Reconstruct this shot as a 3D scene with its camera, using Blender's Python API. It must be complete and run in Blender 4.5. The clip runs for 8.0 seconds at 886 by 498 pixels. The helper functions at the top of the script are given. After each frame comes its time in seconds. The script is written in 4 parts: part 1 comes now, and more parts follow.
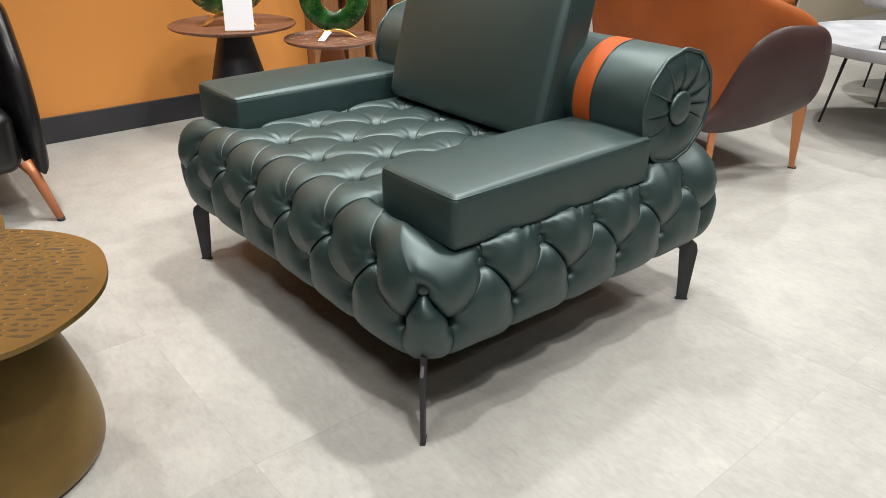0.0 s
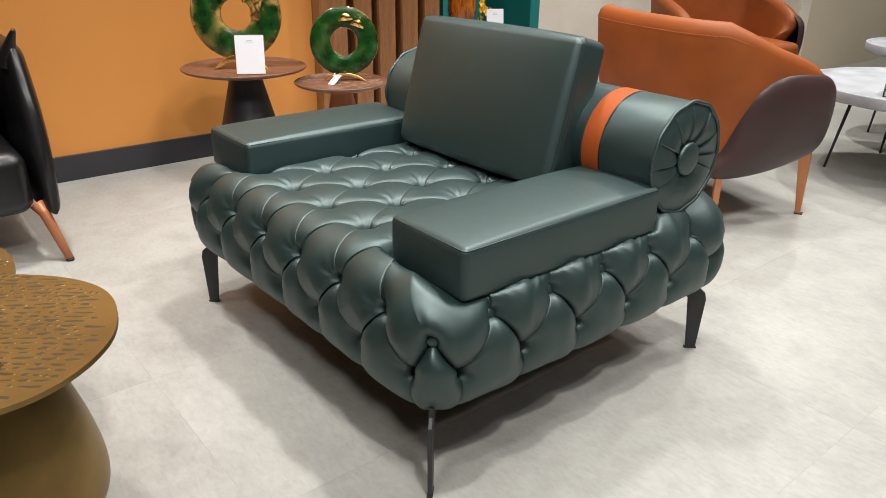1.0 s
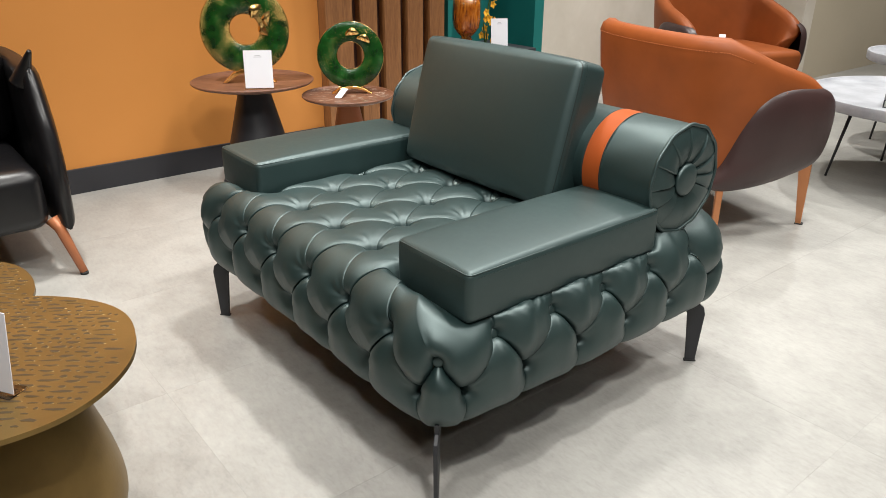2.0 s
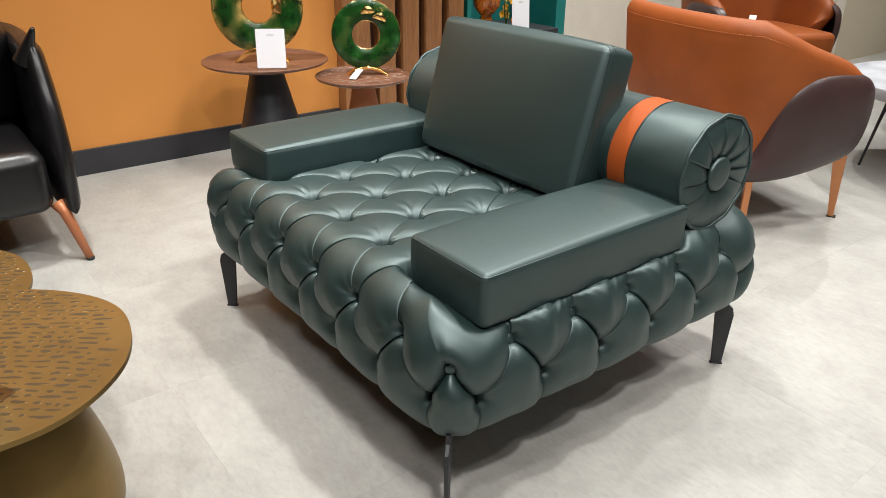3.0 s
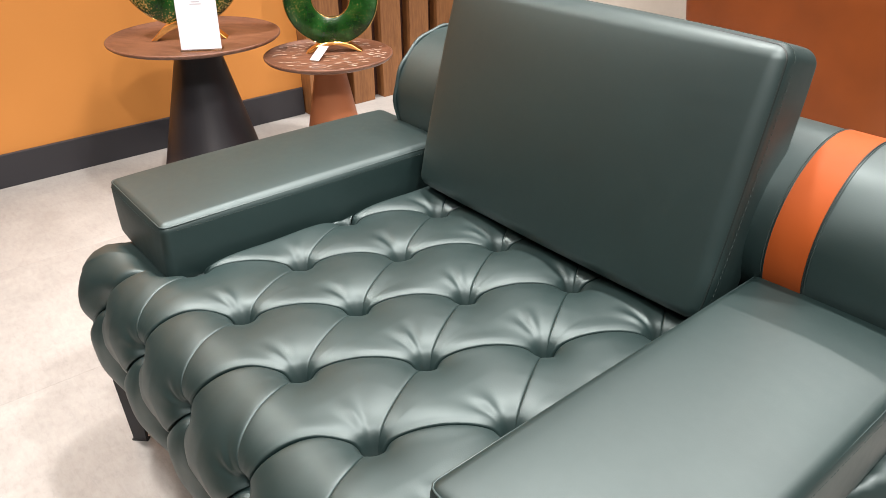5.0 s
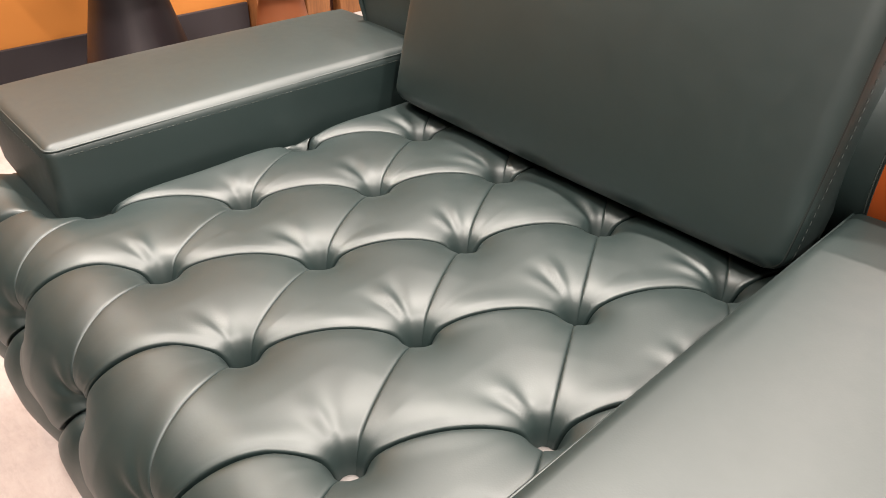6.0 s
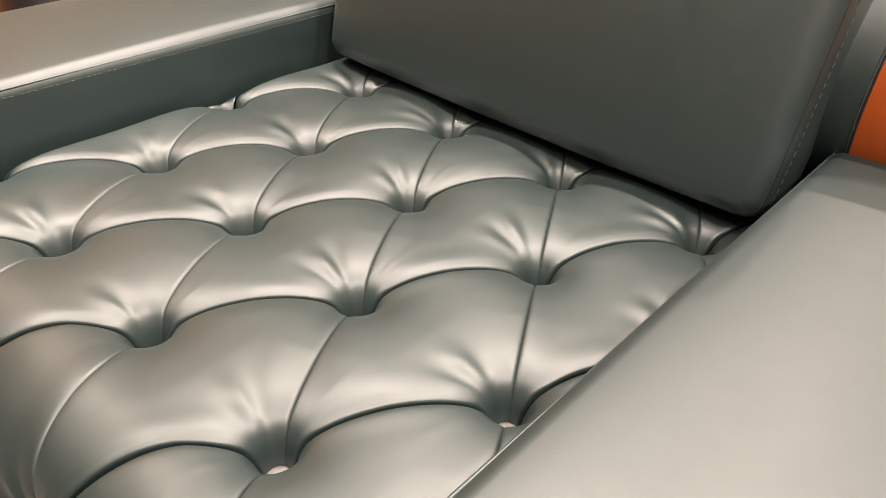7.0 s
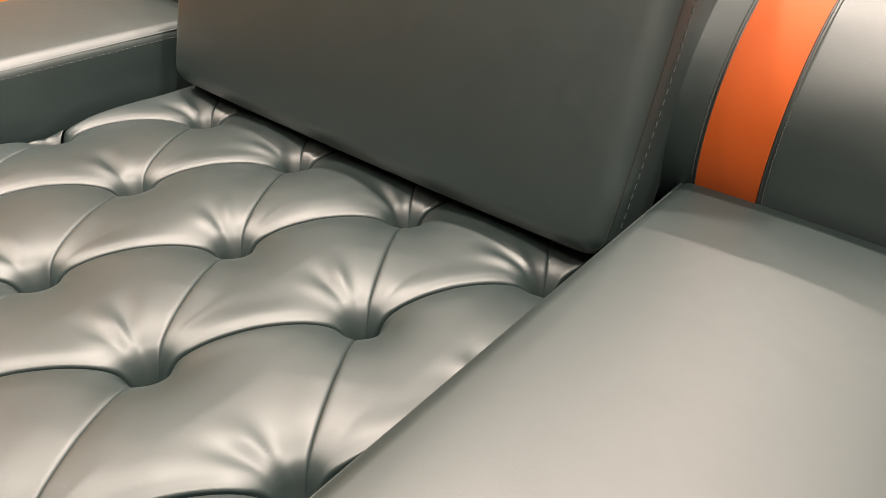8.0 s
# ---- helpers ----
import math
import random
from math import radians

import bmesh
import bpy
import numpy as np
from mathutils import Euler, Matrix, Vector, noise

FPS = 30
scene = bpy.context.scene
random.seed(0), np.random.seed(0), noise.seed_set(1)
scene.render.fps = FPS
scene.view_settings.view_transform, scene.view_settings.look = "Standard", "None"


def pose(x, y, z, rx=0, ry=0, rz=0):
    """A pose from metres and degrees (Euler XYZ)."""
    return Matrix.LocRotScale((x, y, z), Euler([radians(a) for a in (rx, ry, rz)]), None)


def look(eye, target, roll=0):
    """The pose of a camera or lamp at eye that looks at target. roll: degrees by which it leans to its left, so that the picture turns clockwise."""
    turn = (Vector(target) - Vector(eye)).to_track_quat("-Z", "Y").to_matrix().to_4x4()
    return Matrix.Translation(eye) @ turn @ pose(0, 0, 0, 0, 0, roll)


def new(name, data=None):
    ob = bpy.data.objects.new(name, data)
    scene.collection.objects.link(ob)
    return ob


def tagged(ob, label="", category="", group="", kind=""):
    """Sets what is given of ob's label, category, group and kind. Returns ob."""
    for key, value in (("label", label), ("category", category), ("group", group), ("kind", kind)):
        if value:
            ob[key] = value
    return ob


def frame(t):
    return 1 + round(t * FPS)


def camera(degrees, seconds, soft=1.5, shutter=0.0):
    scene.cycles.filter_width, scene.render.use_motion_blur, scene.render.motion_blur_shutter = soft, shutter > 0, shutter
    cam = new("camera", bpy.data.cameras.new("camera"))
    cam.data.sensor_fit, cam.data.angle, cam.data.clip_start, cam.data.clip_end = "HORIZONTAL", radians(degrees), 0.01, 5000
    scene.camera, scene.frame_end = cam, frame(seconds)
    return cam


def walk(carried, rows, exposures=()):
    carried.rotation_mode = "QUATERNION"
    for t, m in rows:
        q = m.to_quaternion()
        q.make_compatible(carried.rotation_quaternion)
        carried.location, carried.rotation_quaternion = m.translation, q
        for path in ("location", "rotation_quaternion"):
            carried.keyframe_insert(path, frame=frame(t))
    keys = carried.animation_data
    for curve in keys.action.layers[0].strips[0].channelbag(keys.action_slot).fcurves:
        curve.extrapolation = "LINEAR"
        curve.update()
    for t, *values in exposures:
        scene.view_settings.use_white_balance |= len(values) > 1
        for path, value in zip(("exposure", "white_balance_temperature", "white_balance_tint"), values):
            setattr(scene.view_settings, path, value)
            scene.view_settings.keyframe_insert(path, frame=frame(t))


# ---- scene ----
cam = camera(62.8, 8.0, 0.75)
PATH = [
    (0, (0.917, -0.715, 1.014), (-0.46, 0.434, 0.129), 0.3),
    (0.5, (0.903, -0.716, 1.024), (-0.486, 0.443, 0.171), 0.5),
    (1, (0.902, -0.718, 1.043), (-0.513, 0.448, 0.245), 0.7),
    (2.5, (0.934, -0.74, 1.122), (-0.493, 0.4, 0.307), 0.3),
    (3, (0.849, -0.669, 1.104), (-0.585, 0.434, 0.251), 0.6),
    (3.5, (0.686, -0.501, 1.097), (-0.764, 0.566, 0.226), 1.0),
    (4, (0.519, -0.369, 1.071), (-0.92, 0.701, 0.186), 0.7),
    (4.2, (0.435, -0.328, 1.064), (-0.992, 0.752, 0.172), 0.4),
    (5.3, (0.074, -0.177, 1.015), (-1.228, 0.929, -0.024), -0.1),
    (5.5, (0.033, -0.153, 0.984), (-1.238, 0.961, -0.085), 0.5),
    (6, (-0.058, -0.094, 0.896), (-1.258, 1.04, -0.233), 1.3),
    (6.5, (-0.096, -0.063, 0.844), (-1.244, 1.096, -0.312), 1.7),
    (7, (-0.09, -0.046, 0.821), (-1.192, 1.162, -0.33), 1.8),
    (7.5, (-0.077, 0.003, 0.811), (-1.126, 1.283, -0.312), 2.2),
    (8, (-0.054, 0.075, 0.81), (-1.063, 1.399, -0.299), 2.9),
]
EXPOSURES = [(0, -0.04, 6500, 10), (3, 0, 6500, 10), (4.2, 0.2, 6500, 12), (5.3, 0.36, 7000, 22), (6, 0.55, 7800, 33), (7, 0.64, 8400, 38), (8, 0.66, 8400, 38)]
walk(cam, [(t, look(eye, target, roll)) for t, eye, target, roll in PATH], EXPOSURES)

# ---------------------------------------------------------------- light
world = bpy.data.worlds.new("world")
scene.world = world
world.use_nodes = True
world.node_tree.nodes["Background"].inputs[0].default_value = (1.0, 0.95, 0.88, 1)
world.node_tree.nodes["Background"].inputs[1].default_value = 0.0


def spot(x, y, tx, ty, watts, cone=95, size=0.035, z=2.92, colour=(1.0, 0.98, 0.935)):
    data = bpy.data.lights.new("ceiling_spot", "SPOT")
    data.energy, data.color = watts * 1.28, colour
    data.spot_size, data.spot_blend, data.shadow_soft_size = radians(cone), 0.7, size
    ob = new("ceiling_spot", data)
    ob.matrix_world = look((x, y, z), (tx, ty, 0))
    return ob


spot(-1.10, 0.92, -0.8, 0.5, 130, 95, 0.075)
spot(0.20, 0.98, -0.1, 0.6, 145, 95, 0.075)
spot(-1.70, -0.25, -2.3, 0.2, 195, 100, 0.09)
spot(-0.08, -0.44, -0.1, -0.4, 40, 95, 0.075)
spot(1.22, -0.40, 0.40, 0.2, 175, 95, 0.075)
spot(0.50, -1.25, 0.0, -0.2, 66, 95, 0.075)
# unseen spot added to brighten the armchair's right side
spot(2.6, -0.7, 1.0, 0.4, 45, 70)
spot(-0.6, 2.9, -0.6, 2.1, 70)
spot(-1.7, 2.9, -1.9, 2.5, 105)
# extra spot, not a seen source, lifts the teal niche and vase
spot(-1.95, 2.40, -2.6, 2.45, 85, 70)
spot(-1.80, -1.50, -1.9, -1.0, 58, 100, 0.05)
spot(-1.2, 4.6, -1.3, 4.0, 190)
spot(0.6, 3.6, 0.3, 3.2, 130)
spot(-0.2, 6.4, -0.5, 6.4, 170)
# unseen spot added to even out the dark floor near the grey table
spot(1.5, 2.2, 0.6, 2.3, 85)

# wide unseen lamp over the showroom's middle, added to give the leather tops sheen
panel = bpy.data.lights.new("added_soft_light", "AREA")
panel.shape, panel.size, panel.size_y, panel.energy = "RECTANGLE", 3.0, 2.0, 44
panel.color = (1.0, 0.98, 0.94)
new("added_soft_light", panel).matrix_world = pose(-0.6, 2.3, 2.97)

# ---------------------------------------------------------------- materials


def material(name, colour, rough=0.5, metal=0.0, spec=0.5):
    m = bpy.data.materials.new(name)
    m.use_nodes = True
    b = m.node_tree.nodes["Principled BSDF"]
    b.inputs["Base Color"].default_value = (*colour, 1)
    b.inputs["Roughness"].default_value = rough
    b.inputs["Metallic"].default_value = metal
    b.inputs["Specular IOR Level"].default_value = spec
    return m, m.node_tree.nodes, m.node_tree.links, b


def coords(n, l, scale=(1, 1, 1), kind="Object", turn=(0, 0, 0), shift=False):
    tc, mp = n.new("ShaderNodeTexCoord"), n.new("ShaderNodeMapping")
    mp.inputs["Scale"].default_value = scale
    mp.inputs["Rotation"].default_value = turn
    l.new(tc.outputs[kind], mp.inputs["Vector"])
    if shift:
        info, mul = n.new("ShaderNodeObjectInfo"), n.new("ShaderNodeMath")
        mul.operation = "MULTIPLY"
        mul.inputs[1].default_value = 37.0
        l.new(info.outputs["Random"], mul.inputs[0])
        l.new(mul.outputs[0], mp.inputs["Location"])
    return mp.outputs["Vector"]


def noise_tex(n, l, vec, scale, detail=4, rough=0.55, distort=0.0):
    t = n.new("ShaderNodeTexNoise")
    t.inputs["Scale"].default_value, t.inputs["Detail"].default_value = scale, detail
    t.inputs["Roughness"].default_value, t.inputs["Distortion"].default_value = rough, distort
    l.new(vec, t.inputs["Vector"])
    return t.outputs["Fac"]


def ramp(n, l, fac, stops):
    r = n.new("ShaderNodeValToRGB")
    els = r.color_ramp.elements
    while len(els) < len(stops):
        els.new(0.5)
    for e, (p, c) in zip(els, stops):
        e.position, e.color = p, (*c, 1)
    l.new(fac, r.inputs["Fac"])
    return r.outputs["Color"]


def bump(n, l, b, height, strength, distance, prev=None):
    k = n.new("ShaderNodeBump")
    k.inputs["Strength"].default_value, k.inputs["Distance"].default_value = strength, distance
    l.new(height, k.inputs["Height"])
    if prev is not None:
        l.new(prev, k.inputs["Normal"])
    l.new(k.outputs["Normal"], b.inputs["Normal"])
    return k.outputs["Normal"]


def mixed(n, l, fac, a, c):
    k = n.new("ShaderNodeMix")
    k.data_type = "RGBA"
    for i, v in ((0, fac), (6, a), (7, c)):
        if hasattr(v, "links"):
            l.new(v, k.inputs[i])
        else:
            k.inputs[i].default_value = v if i == 0 else (*v, 1)
    return k.outputs[2]


def leather(name, colour, rough=0.4, grain=420.0, spec=0.5, sheen_tint=(1, 1, 1), ior=1.5):
    m, n, l, b = material(name, colour, rough, 0, spec)
    b.inputs["IOR"].default_value = ior
    b.inputs["Specular Tint"].default_value = (*sheen_tint, 1)
    v = coords(n, l)
    big = noise_tex(n, l, v, 5.0, 3)
    dark, light = tuple(c * 0.86 for c in colour), tuple(c * 1.14 for c in colour)
    l.new(ramp(n, l, big, [(0.3, dark), (0.7, light)]), b.inputs["Base Color"])
    fine = noise_tex(n, l, v, 60.0, 5)
    rr = n.new("ShaderNodeMapRange")
    rr.inputs["To Min"].default_value, rr.inputs["To Max"].default_value = rough - 0.05, rough + 0.06
    l.new(fine, rr.inputs["Value"])
    l.new(rr.outputs["Result"], b.inputs["Roughness"])
    vor = n.new("ShaderNodeTexVoronoi")
    vor.inputs["Scale"].default_value = grain
    l.new(v, vor.inputs["Vector"])
    first = bump(n, l, b, vor.outputs["Distance"], 0.05, 0.0005)
    bump(n, l, b, noise_tex(n, l, v, 9.0, 2), 0.03, 0.004, first)
    return m


def wood(name, a, c, along=(1, 1, 1), rough=0.45, kind="Object"):
    m, n, l, b = material(name, a, rough)
    v = coords(n, l, along, kind)
    g = noise_tex(n, l, v, 9.0, 6, 0.6, 0.6)
    f = noise_tex(n, l, v, 45.0, 4, 0.6, 0.2)
    one = ramp(n, l, g, [(0.3, a), (0.7, c)])
    two = ramp(n, l, f, [(0.35, tuple(x * 0.6 for x in a)), (0.65, c)])
    l.new(mixed(n, l, 0.35, one, two), b.inputs["Base Color"])
    bump(n, l, b, f, 0.15, 0.002)
    return m


def plaster(name, a, c, scale=2.0, rough=0.7, relief=0.05):
    m, n, l, b = material(name, a, rough, 0, 0.3)
    v = coords(n, l)
    l.new(ramp(n, l, noise_tex(n, l, v, scale, 5, 0.6), [(0.32, a), (0.68, c)]), b.inputs["Base Color"])
    bump(n, l, b, noise_tex(n, l, v, 180.0, 3), relief, 0.002)
    return m


def metal(name, colour, rough=0.3, wear=0.06):
    m, n, l, b = material(name, colour, rough, 1.0)
    v = coords(n, l)
    rr = n.new("ShaderNodeMapRange")
    rr.inputs["To Min"].default_value, rr.inputs["To Max"].default_value = rough - wear, rough + wear
    l.new(noise_tex(n, l, v, 30.0, 4), rr.inputs["Value"])
    l.new(rr.outputs["Result"], b.inputs["Roughness"])
    return m


GREEN = leather("green_leather", (0.0048, 0.0170, 0.0165), 0.485, 520.0, 1.0, (0.83, 1.0, 1.0), 1.54)
GREEN_DARK = leather("green_welt_leather", (0.010, 0.018, 0.017), 0.45)
THREAD = material("grey_green_thread", (0.022, 0.040, 0.037), 0.8)[0]
# pale grey that stands for the glint on two button caps
GLINT_GREY = material("grey_glint_cap", (0.15, 0.16, 0.155), 0.35)[0]
STRIPE = leather("orange_band_leather", (0.33, 0.064, 0.010), 0.6, 420.0, 0.25)
TAN = leather("cognac_leather", (0.240, 0.060, 0.0128), 0.50, 380, 0.25)
TAN_THREAD = material("tan_thread", (0.34, 0.098, 0.027), 0.8)[0]
BROWN = leather("dark_brown_leather", (0.038, 0.018, 0.017), 0.42, 380)
BLACK = leather("black_leather", (0.0055, 0.0052, 0.0060), 0.34, 380)
STEEL = material("black_powder_coat", (0.020, 0.021, 0.025), 0.5)[0]
COPPER = metal("copper_paint", (0.62, 0.27, 0.13), 0.38)
COPPER_MATT = material("copper_lacquer", (0.42, 0.15, 0.065), 0.42, 0.25)[0]
GOLD = metal("polished_gold", (0.86, 0.56, 0.20), 0.16)
WHITE = material("white_card", (0.70, 0.70, 0.74), 0.55)[0]
INK = material("grey_print", (0.42, 0.42, 0.45), 0.6)[0]
RUBBER = material("dark_rubber", (0.015, 0.015, 0.015), 0.7)[0]
WALNUT = wood("walnut_top", (0.10, 0.040, 0.022), (0.22, 0.10, 0.058), (1.2, 6, 1), 0.4)
SLAT = wood("oak_slat", (0.15, 0.058, 0.018), (0.29, 0.125, 0.043), (3, 3, 0.35), 0.5)
BACKING = wood("dark_backing", (0.035, 0.010, 0.005), (0.060, 0.018, 0.008), (3, 3, 0.3), 0.6)
ORANGE = plaster("orange_wall_paint", (0.58, 0.235, 0.054), (0.61, 0.250, 0.060), 1.2, 0.6, 0.03)
TEAL = plaster("teal_paint", (0.010, 0.135, 0.125), (0.013, 0.155, 0.142), 1.6, 0.5, 0.03)
CREAM = plaster("cream_microcement", (0.50, 0.45, 0.38), (0.63, 0.58, 0.51), 1.6, 0.6, 0.08)
BEIGE = plaster("beige_wall_paint", (0.43, 0.37, 0.28), (0.46, 0.40, 0.305), 1.0, 0.6, 0.03)
CEILING = plaster("pale_ceiling_paint", (0.33, 0.33, 0.325), (0.37, 0.37, 0.365), 1.0, 0.8, 0.02)
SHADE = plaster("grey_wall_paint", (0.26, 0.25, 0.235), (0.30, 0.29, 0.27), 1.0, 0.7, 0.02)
BASE = material("charcoal_baseboard", (0.026, 0.026, 0.031), 0.5)[0]
CONE = material("graphite_cone", (0.017, 0.017, 0.021), 0.42)[0]
AMBER, _n, _l, _b = material("amber_glass", (0.75, 0.20, 0.015), 0.12)
_b.inputs["Transmission Weight"].default_value = 0.55
_l.new(ramp(_n, _l, noise_tex(_n, _l, coords(_n, _l, (3, 3, 0.6)), 26.0, 4), [(0.35, (0.35, 0.07, 0.006)), (0.65, (0.85, 0.30, 0.03))]), _b.inputs["Base Color"])
BLUE, _n, _l, _b = material("blue_glass", (0.02, 0.20, 0.75), 0.08)
_b.inputs["Transmission Weight"].default_value = 0.5
YELLOW = material("yellow_petal", (0.80, 0.42, 0.02), 0.5)[0]
LEAF = material("green_stem", (0.05, 0.11, 0.02), 0.5)[0]
CLEAR, _n, _l, _b = material("clear_acrylic", (0.95, 0.96, 0.97), 0.05)
_b.inputs["Transmission Weight"].default_value = 1.0
_b.inputs["IOR"].default_value = 1.12
PAPER = material("book_pages", (0.72, 0.71, 0.68), 0.7)[0]


def tile_material():
    m, n, l, b = material("concrete_look_tile", (0.5, 0.48, 0.45), 0.38, 0, 0.45)
    v = coords(n, l, (1, 1, 1), "Object", (0, 0, 0), True)
    cloud = noise_tex(n, l, v, 2.6, 7, 0.66, 0.1)
    streak = noise_tex(n, l, v, 8.0, 8, 0.74, 0.25)
    a = ramp(n, l, cloud, [(0.300, (0.232, 0.226, 0.212)), (0.500, (0.316, 0.310, 0.290)), (0.700, (0.392, 0.386, 0.362))])
    s = ramp(n, l, streak, [(0.320, (0.220, 0.214, 0.201)), (0.500, (0.320, 0.313, 0.293)), (0.680, (0.408, 0.402, 0.377))])
    # fine pale scuffs and darker specks over the clouds
    scuff = noise_tex(n, l, coords(n, l, (1, 2.6, 1), "Object", (0, 0, 0.5), True), 34.0, 6, 0.72, 0.4)
    f = ramp(n, l, scuff, [(0.300, (0.191, 0.184, 0.170)), (0.480, (0.321, 0.313, 0.291)), (0.720, (0.432, 0.425, 0.396))])
    l.new(mixed(n, l, 0.26, mixed(n, l, 0.50, a, s), f), b.inputs["Base Color"])
    rr = n.new("ShaderNodeMapRange")
    rr.inputs["To Min"].default_value, rr.inputs["To Max"].default_value = 0.32, 0.5
    l.new(streak, rr.inputs["Value"])
    l.new(rr.outputs["Result"], b.inputs["Roughness"])
    bump(n, l, b, noise_tex(n, l, v, 55.0, 5, 0.7), 0.08, 0.002)
    return m


TILE = tile_material()
GROUT = material("grey_grout", (0.30, 0.29, 0.275), 0.8)[0]


def moss_material(r, hole, lift, flecks):
    m, n, l, b = material("green_gold_resin", (0.02, 0.10, 0.015), 0.22)
    v = coords(n, l)
    # gold flecks gather along the two rims
    shift = n.new("ShaderNodeMapping")
    shift.inputs["Location"].default_value = (0, 0, -lift)
    shift.inputs["Scale"].default_value = (1, 0, 1)
    l.new(v, shift.inputs["Vector"])
    ln = n.new("ShaderNodeVectorMath")
    ln.operation = "LENGTH"
    l.new(shift.outputs["Vector"], ln.inputs[0])
    grey = lambda q: (q * flecks, q * flecks, q * flecks)
    rim = ramp(n, l, ln.outputs["Value"], [(hole, grey(1.0)), (hole + 0.2 * (r - hole), grey(0.4)), (hole + 0.6 * (r - hole), grey(0.1)), (r, grey(1.0))])
    base = ramp(n, l, noise_tex(n, l, v, 18.0, 5), [(0.34, (0.003, 0.020, 0.003)), (0.54, (0.006, 0.045, 0.006)), (0.66, (0.014, 0.080, 0.014)), (0.78, (0.06, 0.16, 0.06))])
    speck = noise_tex(n, l, v, 210.0, 3, 0.7)
    patch = noise_tex(n, l, v, 9.0, 3)
    add = n.new("ShaderNodeMath")
    add.operation = "MULTIPLY_ADD"
    add.inputs[1].default_value = 0.75
    l.new(patch, add.inputs[0])
    l.new(speck, add.inputs[2])
    both = n.new("ShaderNodeMath")
    l.new(add.outputs[0], both.inputs[0])
    l.new(rim, both.inputs[1])
    mask = n.new("ShaderNodeMapRange")
    mask.inputs["From Min"].default_value, mask.inputs["From Max"].default_value = 1.05, 1.10
    l.new(both.outputs[0], mask.inputs["Value"])
    l.new(mixed(n, l, mask.outputs["Result"], base, (0.55, 0.33, 0.10)), b.inputs["Base Color"])
    bump(n, l, b, speck, 0.2, 0.002)
    return m



def hammered(name, colour, rough, metal_value):
    m, n, l, b = material(name, colour, rough, metal_value)
    v = coords(n, l)
    l.new(ramp(n, l, noise_tex(n, l, v, 7.0, 4), [(0.3, tuple(c * 0.8 for c in colour)), (0.7, tuple(c * 1.15 for c in colour))]), b.inputs["Base Color"])
    bump(n, l, b, noise_tex(n, l, v, 130.0, 3), 0.10, 0.002)
    return m


BRASS = hammered("antique_gold_lacquer", (0.215, 0.136, 0.044), 0.40, 0.75)
BRASS_PIT = material("dark_bronze_recess", (0.055, 0.034, 0.014), 0.6, 0.3)[0]
CEMENT = plaster("grey_cement", (0.29, 0.30, 0.325), (0.44, 0.45, 0.48), 5.0, 0.45, 0.06)

# ---------------------------------------------------------------- mesh helpers


def geo_mesh(name, geo, mat, smooth=True):
    me = bpy.data.meshes.new(name)
    if isinstance(geo, bmesh.types.BMesh):
        geo.to_mesh(me)
        geo.free()
    else:
        me.from_pydata([tuple(p) for p in geo[0]], [], [tuple(int(i) for i in f) for f in geo[1]])
    me.materials.append(mat)
    me.polygons.foreach_set("use_smooth", [smooth] * len(me.polygons))
    me.update()
    return me


def part(name, geo, mat, parent, label="", smooth=True, at=None):
    ob = new(name, geo if isinstance(geo, bpy.types.Mesh) else geo_mesh(name, geo, mat, smooth))
    ob.parent = parent
    if at is not None:
        ob.matrix_basis = at
    return tagged(ob, label)


def thing(name, label, category, at=Matrix(), group=""):
    ob = new(name)
    ob.empty_display_size = 0.1
    ob.matrix_basis = at
    return tagged(ob, label, category, group)


def structure(name, geo, mat, label="", smooth=False):
    return tagged(new(name, geo_mesh(name, geo, mat, smooth)), label, "", "", "structure")


def joined(*geos):
    v, f = [], []
    for gv, gf in geos:
        k = len(v)
        v.extend(tuple(p) for p in gv)
        f.extend(tuple(i + k for i in q) for q in gf)
    return v, f


def moved(geo, m):
    return [tuple(m @ Vector(p)) for p in geo[0]], geo[1]


def box(x0, x1, y0, y1, z0, z1):
    v = [(x, y, z) for x in (x0, x1) for y in (y0, y1) for z in (z0, z1)]
    return v, [(0, 1, 3, 2), (4, 6, 7, 5), (0, 4, 5, 1), (2, 3, 7, 6), (0, 2, 6, 4), (1, 5, 7, 3)]


def bevelled(geo, w, seg=2):
    bm = bmesh.new()
    vs = [bm.verts.new(p) for p in geo[0]]
    for q in geo[1]:
        bm.faces.new([vs[i] for i in q])
    bmesh.ops.recalc_face_normals(bm, faces=bm.faces)
    sharp = [e for e in bm.edges if len(e.link_faces) == 2 and e.calc_face_angle(0) > 0.6]
    bmesh.ops.bevel(bm, geom=sharp, offset=w, segments=seg, profile=0.5, affect="EDGES")
    return bm


